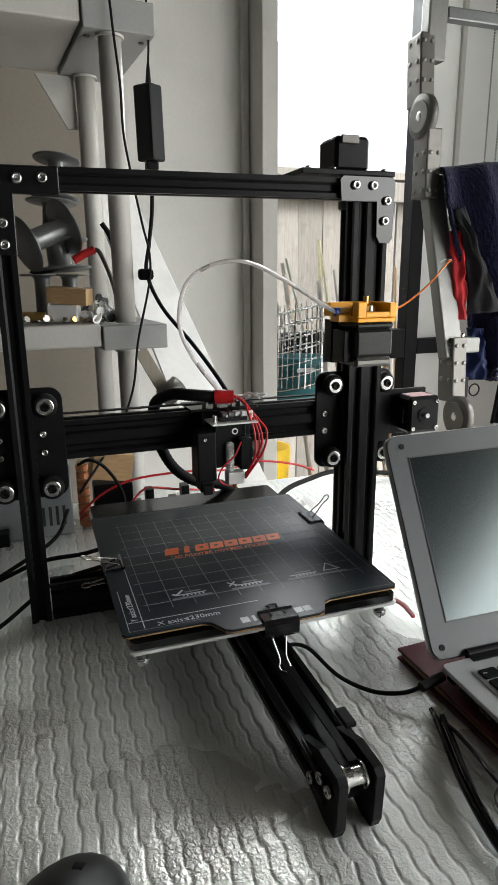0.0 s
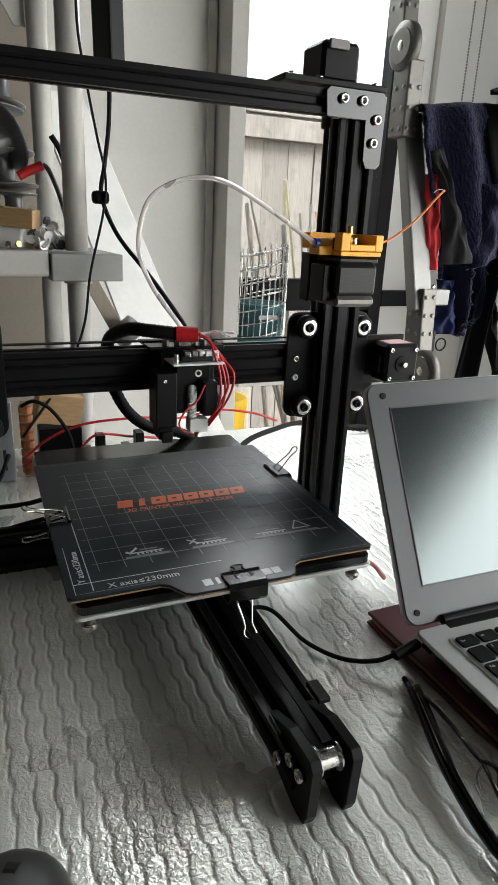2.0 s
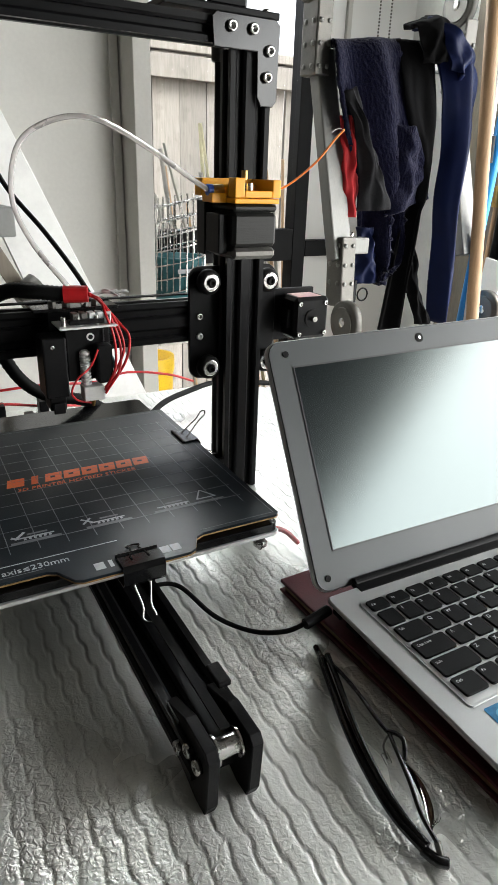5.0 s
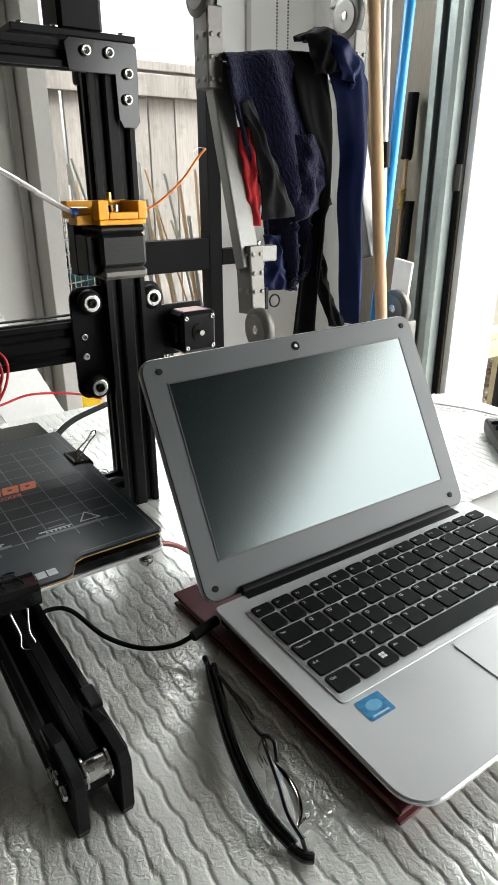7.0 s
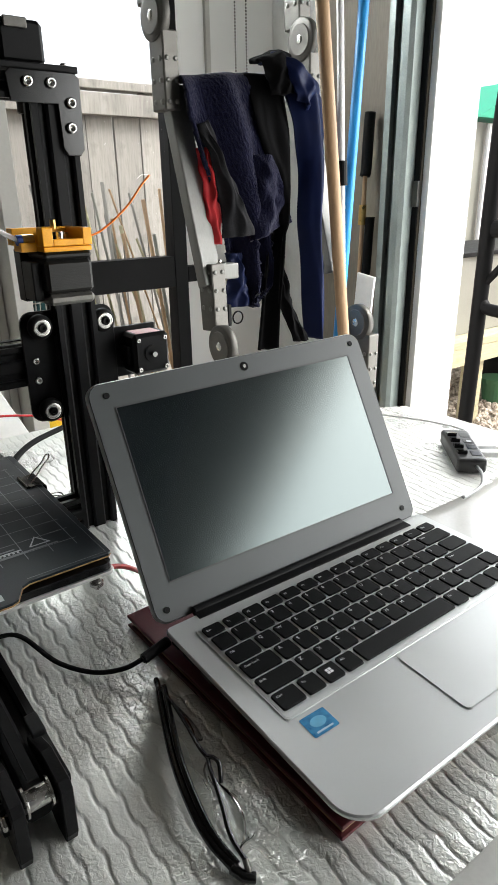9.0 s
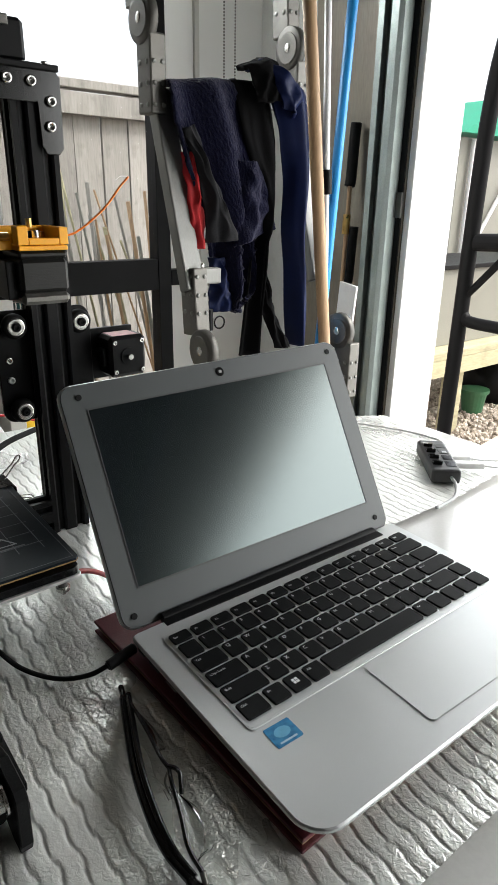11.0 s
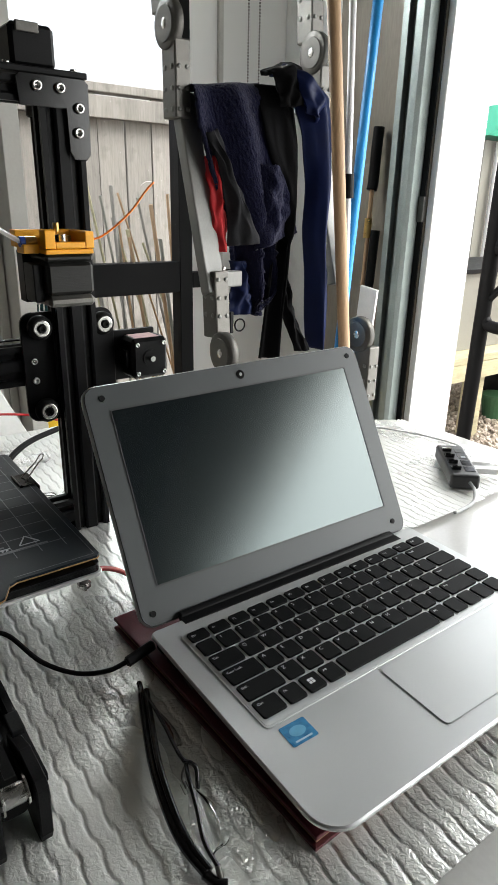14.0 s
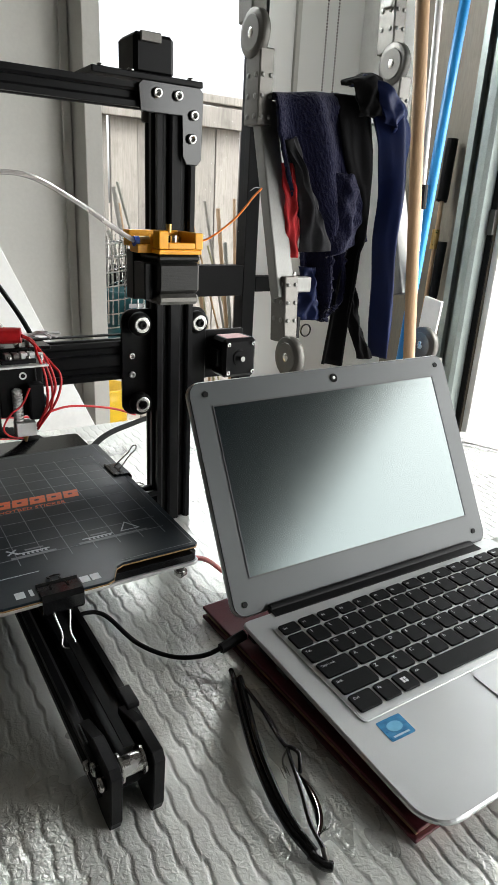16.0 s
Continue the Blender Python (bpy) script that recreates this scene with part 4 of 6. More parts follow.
part("cover", box(0, 0.215, -0.249, 0, 0.0105, 0.0135, 0.0008), M["book"], book, "maroon upper cover")
part("page_block", box(0.003, 0.212, -0.246, -0.003, 0.0045, 0.0104), M["card"], book)
part("lower_cover", box(0, 0.215, -0.249, 0, 0.0018, 0.0044, 0.0008), M["book"], book)

laptop = thing("laptop", "open silver laptop with a dark screen on a maroon book", "laptop", LM)
LW, LD = 0.296, 0.2175
deck = rounded(-0.0080, LW - 0.0075, -LD, -0.0085, 0.006, 8)[:18] + rounded(-0.0080, LW - 0.0075, -LD, -0.0085, 0.021, 8)[18:]
body = part("base", prism(deck, 0.0042, None, pose(0, 0, 0.0108), 0.0011), M["laptop"], laptop, "silver keyboard deck")
under = bmesh.new()
ring_hi = [under.verts.new((x, y, 0.0108)) for x, y in rounded(-0.0072, LW - 0.0082, -LD + 0.0007, -0.0092, 0.020)]
ring_lo = [under.verts.new((x, y, 0.0006)) for x, y in rounded(0.0005, LW - 0.014, -LD + 0.012, -0.014, 0.020)]
for k in range(len(ring_hi)):
    under.faces.new((ring_lo[k], ring_lo[(k + 1) % len(ring_lo)], ring_hi[(k + 1) % len(ring_lo)], ring_hi[k]))
under.faces.new(ring_lo[::-1]), under.faces.new(ring_hi)
shell = part("underside", under, M["black_plastic"], laptop, "black tapered underside")
shell.matrix_basis = body.matrix_basis = pose(0.141, -0.081, 0, 0, 0, 1.4) @ pose(-0.14, 0.08, 0)
part("hinge_bar", cyl((0.022, -0.0070, 0.0135), (LW - 0.036, -0.0070, 0.0135), 0.0045, None, 16), M["black_plastic"], laptop)
# Black strip laid on the deck for the shade between lid and deck.
part("hinge_recess", box(0.020, LW - 0.034, -0.0195, -0.0075, 0.0140, 0.0157, 0.0004), M["black_plastic"], laptop, "black strip for the shaded gap at the hinge")
part("port", box(-0.0062, -0.004, -0.026, -0.017, 0.0055, 0.0095), M["black_plastic"], body)
part("port", box(-0.0062, -0.004, -0.048, -0.034, 0.0055, 0.009), M["black_plastic"], body)
part("port", box(-0.0062, -0.004, -0.072, -0.058, 0.0055, 0.0085), M["dull_steel"], body)
part("card_slot", box(-0.0062, -0.004, -0.105, -0.084, 0.006, 0.008), M["black_plastic"], body)
DZ = 0.0150
frame_ = part("keyboard_rim", prism(rounded(0.0090, 0.2800, -0.1385, -0.0262, 0.004), 0.0009, None, pose(0, 0, DZ), 0.0003), M["laptop"], body)
part("keyboard_well", prism(rounded(0.0105, 0.2785, -0.1370, -0.0277, 0.003), 0.0003, None, pose(0, 0, DZ + 0.0008)), M["laptop"], body)

KX0, KY0, KP = 0.0115, -0.0285, 0.0177
key_cache = {}


def keycap(w, h):
    k = (round(w, 4), round(h, 4))
    if k not in key_cache:
        b = bmesh.new()
        lo = [b.verts.new((x, y, 0)) for x, y in rounded(0, w, -h, 0, 0.0017, 2)]
        hi = [b.verts.new((x, y, 0.0016)) for x, y in rounded(0.0004, w - 0.0004, -h + 0.0004, -0.0004, 0.0014, 2)]
        n = len(lo)
        for i in range(n):
            b.faces.new((lo[i], lo[(i + 1) % n], hi[(i + 1) % n], hi[i]))
        b.faces.new(hi)
        me = bpy.data.meshes.new("key")
        b.to_mesh(me)
        b.free()
        me.materials.append(M["key"])
        key_cache[k] = me
    return key_cache[k]


keyrows = [
    (0.0128, ["Esc"] + ["F%d" % k for k in range(1, 13)] + ["Del"], [1.0714] * 14),
    (KP - 0.0004, list("`1234567890-=") + ["Back"], [1] * 13 + [2.0]),
    (KP - 0.0004, ["Tab"] + list("QWERTYUIOP[]") + ["\\"], [1.5] + [1] * 12 + [1.5]),
    (KP - 0.0004, ["Caps Lock"] + list("ASDFGHJKL;'") + ["Enter"], [1.75] + [1] * 11 + [2.25]),
    (KP - 0.0004, ["Shift"] + list("ZXCVBNM,./") + ["Shift", "^"], [2.0] + [1] * 10 + [2.0, 1.0]),
    (KP - 0.0004, ["Ctrl", "Fn", "", "Alt", "", "Alt", "", "<", "v", ">"], [1.25, 1, 1, 1, 5.75, 1, 1, 1, 1, 1]),
]
letter_cache = {}
y = KY0
for h, names, widths in keyrows:
    x = KX0
    for nm, w in zip(names, widths):
        ob = new("key", keycap(w * KP - 0.0026, h - 0.0014))
        ob.parent = body
        ob.matrix_basis = pose(x + 0.0013, y - 0.0007, DZ + 0.0011)
        if nm and nm not in ("`", "\\", "<", "v", ">", "^"):
            if nm not in letter_cache:
                me = text_mesh(nm, 0.0044 if len(nm) == 1 else 0.0030, 0, 0.00002)
                me.materials.clear()
                me.materials.append(M["legend"])
                letter_cache[nm] = me
            lt = new("legend", letter_cache[nm])
            lt.parent = ob
            lt.matrix_basis = pose(0.0022, -0.0052 if h > 0.014 else -0.0062, 0.00168)
        if nm == "" and w == 1 and abs(x - KX0) < 3 * KP:
            for i in (0, 1):
                for j in (0, 1):
                    q = part("legend_square", box(0.0045 + 0.0026 * i, 0.0067 + 0.0026 * i, -0.0095 + 0.0026 * j, -0.0073 + 0.0026 * j, 0.00162, 0.00170), M["legend"], ob)
        x += w * KP
    y -= h + 0.0009
part("touchpad", prism(rounded(0.1108, 0.1978, -0.2035, -0.1430, 0.004), 0.0003, None, pose(0, 0, DZ + 0.0006)), M["laptop"], laptop, "smooth silver touchpad")
part("touchpad_groove", prism(rounded(0.1104, 0.1982, -0.2039, -0.1426, 0.0045), 0.0003, None, pose(0, 0, DZ + 0.0002)), M["groove"], laptop)
stk = part("sticker", prism(rounded(0.0180, 0.0380, -0.1630, -0.1460, 0.0012), 0.0002, None, pose(0, 0, DZ + 0.0001)), M["sticker"], laptop, "square blue maker's sticker")
part("sticker_mark", prism([(0.0280 + 0.006 * math.cos(a * 0.4), -0.1535 + 0.0042 * math.sin(a * 0.4)) for a in range(16)], 0.0001, None, pose(0, 0, DZ + 0.00032)), mat("pale_blue_print", (0.15, 0.42, 0.62), 0.4), stk)
part("sticker_mark", box(0.0215, 0.0345, -0.1612, -0.1598, DZ + 0.00032, DZ + 0.0004), mat("white_print", (0.5, 0.6, 0.7), 0.4), stk)

# lid, leaning back; local u along the hinge, v up the lid
LID = pose(0, -0.0055, 0.0098, 61, 0, 0)
lid = part("lid", prism(rounded(-0.0100, LW - 0.0100, 0.001, 0.202, 0.012), 0.0055, None, pose(0, 0, -0.0060), 0.0010), M["laptop"], laptop, "silver lid", m=LID)
bz = prism(rounded(-0.0090, LW - 0.0110, 0.002, 0.201, 0.0115), 0.0016, None, pose(0, 0, -0.0003), 0.0004)
part("bezel", bz, M["bezel"], lid, "matte grey bezel")
part("screen", box(0.0110, 0.2640, 0.0325, 0.1790, 0.0014, 0.0016), M["screen"], lid, "dark matte screen reflecting daylight")
for x0, x1, y0, y1 in ((0.0100, 0.2650, 0.0313, 0.0324), (0.0100, 0.2650, 0.1791, 0.1802), (0.0100, 0.0109, 0.0325, 0.1790), (0.2641, 0.2650, 0.0325, 0.1790)):
    part("screen_edge", box(x0, x1, y0, y1, 0.0012, 0.0021), M["key_well"], lid)
for x, y_ in ((0.0058, 0.1905), (0.2725, 0.1910), (0.0010, 0.0120), (0.2698, 0.0150)):
    part("rubber_pad", cyl((x, y_, 0.0012), (x, y_, 0.0022), 0.0026, None, 14), M["black_rubber"], lid)
part("webcam", cyl((0.1408, 0.1908, 0.0012), (0.1408, 0.1908, 0.0020), 0.0042, None, 20), M["gloss_black"], lid)
part("webcam_lens", cyl((0.1408, 0.1908, 0.0021), (0.1408, 0.1908, 0.0026), 0.0016, None, 14), M["steel"], lid)

# power lead of the laptop
lead = thing("power_lead", "black laptop power lead crossing the foil", "cable", pose(0.2, -0.03, 0))
part("cord", at(lead, sweep([(0.137, 0.035, 0.020), (0.150, 0.038, 0.022), (0.165, 0.030, 0.020), (0.180, 0.000, 0.008), (0.198, -0.026, 0.006), (0.216, -0.044, 0.012), (0.232, -0.0500, 0.0185)], 0.0019, 8)), M["black_rubber"], lead, "", True)
part("plug", at(lead, cyl((0.229, -0.0505, 0.0180), (0.2535, -0.0475, 0.0215), 0.0042, None, 14, bevel=0.001)), M["black_plastic"], lead)

# ---- spectacles ----
gl = thing("spectacles", "folded spectacles with thin dark half frames", "spectacles", pose(0.205, -0.14, 0.0015))
for name, label, r, material, pts in (
        ("folded_arm", "broad black folded arm", 0.0030, "gloss_black", [(0.229, -0.074, 0.006), (0.220, -0.096, 0.008), (0.205, -0.136, 0.009), (0.1965, -0.169, 0.009), (0.1935, -0.194, 0.008), (0.196, -0.214, 0.006)]),
        ("folded_arm", "", 0.0022, "gloss_black", [(0.231, -0.078, 0.011), (0.221, -0.103, 0.014), (0.207, -0.140, 0.014), (0.199, -0.172, 0.012), (0.196, -0.196, 0.010), (0.198, -0.214, 0.007)]),
        ("arm_tip", "", 0.0022, "gloss_black", [(0.234, -0.060, 0.003), (0.2315, -0.068, 0.004), (0.229, -0.075, 0.006)]),
        ("brow_bar", "thin dark metal brow bar", 0.0013, "gloss_black", [(0.2285, -0.080, 0.010), (0.2255, -0.098, 0.016), (0.2215, -0.120, 0.021), (0.216, -0.148, 0.024), (0.2155, -0.158, 0.024)]),
        ("bridge", "", 0.0014, "gloss_black", [(0.2155, -0.158, 0.024), (0.2170, -0.164, 0.027), (0.2168, -0.170, 0.028), (0.2150, -0.174, 0.024), (0.2140, -0.176, 0.020)]),
        ("brow_bar", "thin dark metal brow bar", 0.0013, "gloss_black", [(0.2155, -0.160, 0.024), (0.2120, -0.168, 0.025), (0.2095, -0.176, 0.024), (0.205, -0.190, 0.022), (0.200, -0.205, 0.018), (0.2015, -0.217, 0.010)]),
        ("end_piece", "", 0.0030, "gloss_black", [(0.195, -0.213, 0.006), (0.198, -0.2205, 0.005), (0.2025, -0.224, 0.004)]),
        ("hinge", "", 0.0018, "dull_steel", [(0.2015, -0.216, 0.011), (0.2010, -0.220, 0.006)]),
        ("pad_arm", "", 0.0007, "dull_steel", [(0.2155, -0.160, 0.024), (0.2125, -0.160, 0.016), (0.2130, -0.164, 0.009)]),
        ("nose_pad", "", 0.0021, "lens", [(0.2125, -0.161, 0.011), (0.2130, -0.166, 0.007)])):
    part(name, at(gl, sweep(pts, r, 8)), M[material], gl, label, True)


def lens(top, foot, bulge):
    """A thin curved lens hanging from the brow edge; foot is where its lower rim bulges to."""
    b = bmesh.new()
    a, c = Vector(top[0]), Vector(top[1])
    rows = []
    for j in range(7):
        t = j / 6
        row = []
        for i in range(13):
            u = i / 12
            edge = a.lerp(c, u)
            low = edge.lerp(Vector(foot), 0.25) + (Vector(foot) - a.lerp(c, 0.5)) * 0.75 * math.sin(math.pi * u) ** 0.6
            q = edge.lerp(low, t)
            q.x += bulge * math.sin(math.pi * u) * math.sin(math.pi * t)
            row.append(b.verts.new(q))
        rows.append(row)
    for r0, r1 in zip(rows, rows[1:]):
        for k in range(12):
            b.faces.new((r0[k], r0[k + 1], r1[k + 1], r1[k]))
    r = bmesh.ops.extrude_face_region(b, geom=b.faces[:])
    bmesh.ops.translate(b, vec=(-0.0008, 0.0003, 0.0008), verts=[v for v in r["geom"] if isinstance(v, bmesh.types.BMVert)])
    bmesh.ops.recalc_face_normals(b, faces=b.faces[:])
    ob = part("lens", at(gl, b), M["lens"], gl, "clear lens", True)
    ob.visible_shadow = False


lens(((0.2270, -0.090, 0.013), (0.2165, -0.146, 0.023)), (0.2330, -0.122, 0.004), 0.002)
lens(((0.2110, -0.174, 0.024), (0.2015, -0.212, 0.013)), (0.2230, -0.196, 0.004), 0.002)

# ---- mouse at the near edge ----
b = bmesh.new()
bmesh.ops.create_uvsphere(b, u_segments=28, v_segments=16, radius=1.0)
for v in b.verts:
    v.co = Vector((v.co.x * 0.040, v.co.y * 0.060, max(0.0, v.co.z) * 0.030 * (1 - 0.15 * v.co.y)))
ms = thing("computer_mouse", "matte black computer mouse on the foil", "mouse", pose(-0.064, -0.160, 0.002, 0, 0, -25))
part("shell", b, M["mouse"], ms, "", True)
part("wheel", cyl((-0.003, 0.034, 0.0165), (0.003, 0.034, 0.0165), 0.007, None, 16), M["black_rubber"], ms)

# ---- USB hub at the table edge ----
hub = thing("usb_hub", "black plastic USB hub with switches and plugs", "usb hub", pose(0.7555, 0.006, 0.002, 0, 0, 48))
part("case", box(0, 0.112, 0.0, 0.038, 0, 0.020, 0.004, None, 3), M["hub"], hub)
for k in range(4):
    part("switch", prism([(0, 0), (0.010, 0), (0.010, 0.0025), (0, 0.0050)], 0.012, None, pose(0.017 + 0.022 * k, 0.034, 0.0201, 90)), M["gloss_black"], hub)
    part("port", box(0.014 + 0.022 * k, 0.029 + 0.022 * k, 0.004, 0.017, 0.0201, 0.0207, 0.0002), M["key_well"] if k > 1 else M["gloss_black"], hub)
part("mark", box(0.060, 0.066, 0.007, 0.013, 0.0209, 0.0212), M["print_white"], hub, "small pale mark")
for k, ln in ((1, 0.042), (2, 0.030)):
    x = 0.018 + 0.024 * k
    plug = part("usb_plug", box(x, x + 0.013, -ln, -0.0008, 0.005, 0.0135, 0.002), M["white_wire"], hub, "white cable plug")
    part("shell", box(x + 0.002, x + 0.011, -0.0007, 0.0, 0.006, 0.0125), M["steel"], plug)
    part("white_cord", sweep([(x + 0.006, -ln, 0.009), (x + 0.010, -ln - 0.025, 0.006), (x + 0.022, -ln - 0.07, 0.004), (x + 0.05, -ln - 0.15, 0.004)], 0.0018, 8), M["white_wire"], hub, "", True)
part("cord", sweep([(0.000, 0.013, 0.010), (-0.018, 0.011, 0.008), (-0.045, 0.018, 0.004), (-0.075, 0.040, 0.006), (-0.090, 0.050, 0.010)], 0.0022, 8), M["grey_cord"], hub, "", True)
hc = thing("white_cable", "thin white cable lying over the table edge", "cable", pose(0.8, 0.2, 0.003))
part("cord", at(hc, sweep([(0.62, 0.33, 0.004), (0.70, 0.33, 0.005), (0.80, 0.27, 0.006), (0.855, 0.19, 0.004), (0.868, 0.13, 0.004), (0.845, 0.095, 0.010)], 0.0018, 8)), M["white_wire"], hc, "", True)


# ---- plastic shelving ----
SH = pose(0.110, 0.575, 0.0, 0, 0, 4.5)
shelf = thing("shelving_unit", "grey plastic shelving unit with round posts", "shelf", SH)
for x, yy, nm in ((-0.012, 0.0, "front"), (-0.012, 0.20, "back")):
    part("post", cyl((x, yy, FLOOR_Z), (x, yy, 0.235), 0.0155, None, 24), M["pvc"], shelf, "round grey plastic post", True)
    part("post", cyl((x, yy, 0.277), (x, yy, 0.668), 0.0155, 0.016, 24), M["pvc"], shelf, "round grey plastic post", True)
    part("post", cyl((x, yy, 0.713), (x, yy, 1.10), 0.0185, 0.0175, 24), M["pvc"], shelf, "round grey plastic post", True)
for z0, z1 in ((0.237, 0.274), (0.670, 0.711)):
    bk = part("corner_bracket", box(-0.052, 0.048, -0.022, 0.225, z0, z1, 0.002), M["pvc_dark"], shelf, "grey end bracket")
    part("shelf_board", box(-0.85, -0.054, -0.018, 0.222, z0 + 0.006, z1 + 0.003, 0.003), M["pvc"], shelf, "pale shelf board")
    for yy in (0.0, 0.20):
        part("collar", cyl((-0.012, yy, z0 - 0.004), (-0.012, yy, z0 - 0.0005), 0.0195, None, 24), M["pvc"], bk)
        for sx in (-0.042, 0.036):
            part("screw", cyl((sx, yy + 0.01, z0 - 0.002), (sx, yy + 0.01, z0 - 0.0003), 0.004, None, 12), M["dull_steel"], bk)
part("brace", prism([(-0.092, 0.669), (-0.030, 0.669), (-0.028, 0.588), (-0.044, 0.588)], 0.004, None, pose(0, 0.21, 0, 90)), M["pvc"], shelf)


def spool(m, r=0.044, w=0.055):
    b = disc_stack((0, 0, 0), (0, 0, 1), [(0, 0.006), (0, r), (0.0015, r), (0.003, r * 0.92), (0.0035, r * 0.45), (0.008, r * 0.38), (w - 0.008, r * 0.36), (w - 0.0035, r * 0.45), (w - 0.003, r * 0.92), (w - 0.0015, r), (w, r), (w, 0.006)], 36)
    return solo("wire_spool", b, M["spool"], "empty grey metal wire spool on the shelf", "spool", "spools on the shelf", True, m)


spool(pose(0.014, 0.665, 0.464, -8, 6, 0), 0.036, 0.060)
spool(pose(0.004, 0.668, 0.405, -4, 4, 0), 0.040, 0.056)
spool(pose(-0.040, 0.598, 0.392, 0, 68, 24), 0.043, 0.072)
spool(pose(0.012, 0.652, 0.356, -6, -4, 0), 0.048, 0.045)
for x in (-0.018, 0.024):
    spool(pose(x, 0.655, 0.2785, 0, 0, 0), 0.033, 0.072)
solo("wood_block", box(-0.032, 0.032, -0.014, 0.014, 0, 0.024, 0.001), M["wood"], "small raw wooden block", "wood block", m=pose(0.018, 0.594, 0.306, 2, 4, -28))
solo("tin_box", box(-0.026, 0.020, -0.012, 0.012, 0, 0.027, 0.002), M["fin"], "small pale box under a wood block", "box", m=pose(0.012, 0.600, 0.2785, 0, 0, -20))
bag = thing("bag_of_washers", "clear bag full of small round steel pieces", "bag", pose(0.062, 0.60, 0.278))
rng = random.Random(11)
for k in range(80):
    a = rng.uniform(0, 6.28)
    r = rng.uniform(0, 0.03)
    z = 0.004 + rng.uniform(0, 1) * 0.036 * (1 - r / 0.04)
    c = part("steel_disc", cyl((0, 0, -0.0015), (0, 0, 0.0015), 0.0068, None, 14), M["fin"] if k % 3 else M["motor_steel"], bag)
    c.matrix_basis = pose(r * math.cos(a), r * math.sin(a) * 0.6 - 0.01, z, rng.uniform(20, 110), rng.uniform(-40, 40), rng.uniform(-60, 60))
b = bmesh.new()
bmesh.ops.create_uvsphere(b, u_segments=20, v_segments=14, radius=1)
for v in b.verts:
    k = 1 + 0.18 * noise.noise(v.co * 2.5)
    top = max(0.0, v.co.z)
    v.co = Vector((v.co.x * 0.038 * k * (1 - 0.75 * top), v.co.y * 0.026 * k * (1 - 0.75 * top) - 0.008, 0.022 + v.co.z * 0.022 + top * 0.05))
part("bag_film", b, M["clear_bag"], bag, "clear plastic film", True)
pl = thing("pliers", "pliers with red plastic grips", "pliers", pose(0.055, 0.60, 0.35, 0, 0, 0))
part("grip", sweep([(-0.026, 0, 0.020), (-0.012, 0, 0.028), (0.006, 0, 0.036)], 0.0065, 8), M["red_wire"], pl, "red grip", True)
part("grip", sweep([(0.020, 0.01, 0.075), (0.030, 0.01, 0.060), (0.036, 0.01, 0.045)], 0.004, 8), M["grey_cloth"], pl, "", True)
part("jaws", sweep([(0.006, 0, 0.037), (0.014, 0, 0.030), (0.026, 0, 0.000), (0.034, 0, -0.030)], 0.0035, 8), M["dull_steel"], pl, "", True)
tr = thing("small_parts", "loose metal fittings and a chain on the shelf", "fittings", pose(0.05, 0.585, 0.278))
for k in range(26):
    part("fitting", cyl((0, 0, -0.003), (0, 0, 0.003), rng.uniform(0.003, 0.006), None, 10), M["brass"] if k % 4 == 0 else M["steel"], tr, m=pose(rng.uniform(-0.11, 0.06), rng.uniform(-0.006, 0.02), rng.uniform(0.004, 0.008), rng.uniform(0, 90), rng.uniform(0, 90), 0))
part("brass_bar", cyl((-0.13, 0.01, 0.012), (-0.07, 0.0, 0.010), 0.007, None, 12), M["brass"], tr)

# leads hanging from the shelf, with the power adapter
ad = thing("power_adapter", "black power adapter hanging by its lead", "power adapter", pose(0.150, 0.575, 0.52))
part("brick", box(-0.014, 0.014, -0.016, 0.016, -0.010, 0.092, 0.003), M["black_plastic"], ad, m=pose(0, 0, 0, 0, -1.5, 38))
part("strain_relief", cyl((0, 0, 0.092), (0.001, 0, 0.120), 0.0045, 0.002, 12), M["black_rubber"], ad)
part("cord", sweep([(0.001, 0, 0.118), (0.003, 0, 0.15), (0.002, 0, 0.20), (-0.01, 0.01, 0.26)], 0.0016, 8), M["black_rubber"], ad, "", True)
part("plug", box(-0.009, 0.009, -0.009, 0.009, -0.022, -0.0105, 0.002), M["black_plastic"], ad)
part("cord", sweep([(0, 0, -0.02), (-0.003, 0, -0.08), (-0.012, -0.01, -0.13), (-0.017, -0.01, -0.17), (0.000, -0.03, -0.22), (0.030, -0.09, -0.27), (0.048, -0.16, -0.312), (0.056, -0.22, -0.345)], 0.0030, 8), M["black_rubber"], ad, "", True)
part("cable_tie", box(-0.030, -0.008, -0.022, 0.0, -0.180, -0.163, 0.005), M["black_cloth"], ad, "black wrap round the leads")
ld = thing("hanging_lead", "thin black lead hanging over the shelf edge", "cable", pose(0.10, 0.545, 0.6))
part("cord", at(ld, sweep([(0.098, 0.57, 0.722), (0.096, 0.545, 0.712), (0.099, 0.540, 0.66), (0.104, 0.54, 0.60), (0.106, 0.545, 0.54), (0.116, 0.55, 0.48), (0.127, 0.55, 0.42), (0.136, 0.55, 0.375), (0.132, 0.55, 0.33), (0.110, 0.54, 0.25), (0.095, 0.52, 0.18), (0.06, 0.48, 0.12), (0.00, 0.42, 0.06)], 0.0018, 8)), M["black_rubber"], ld, "", True)

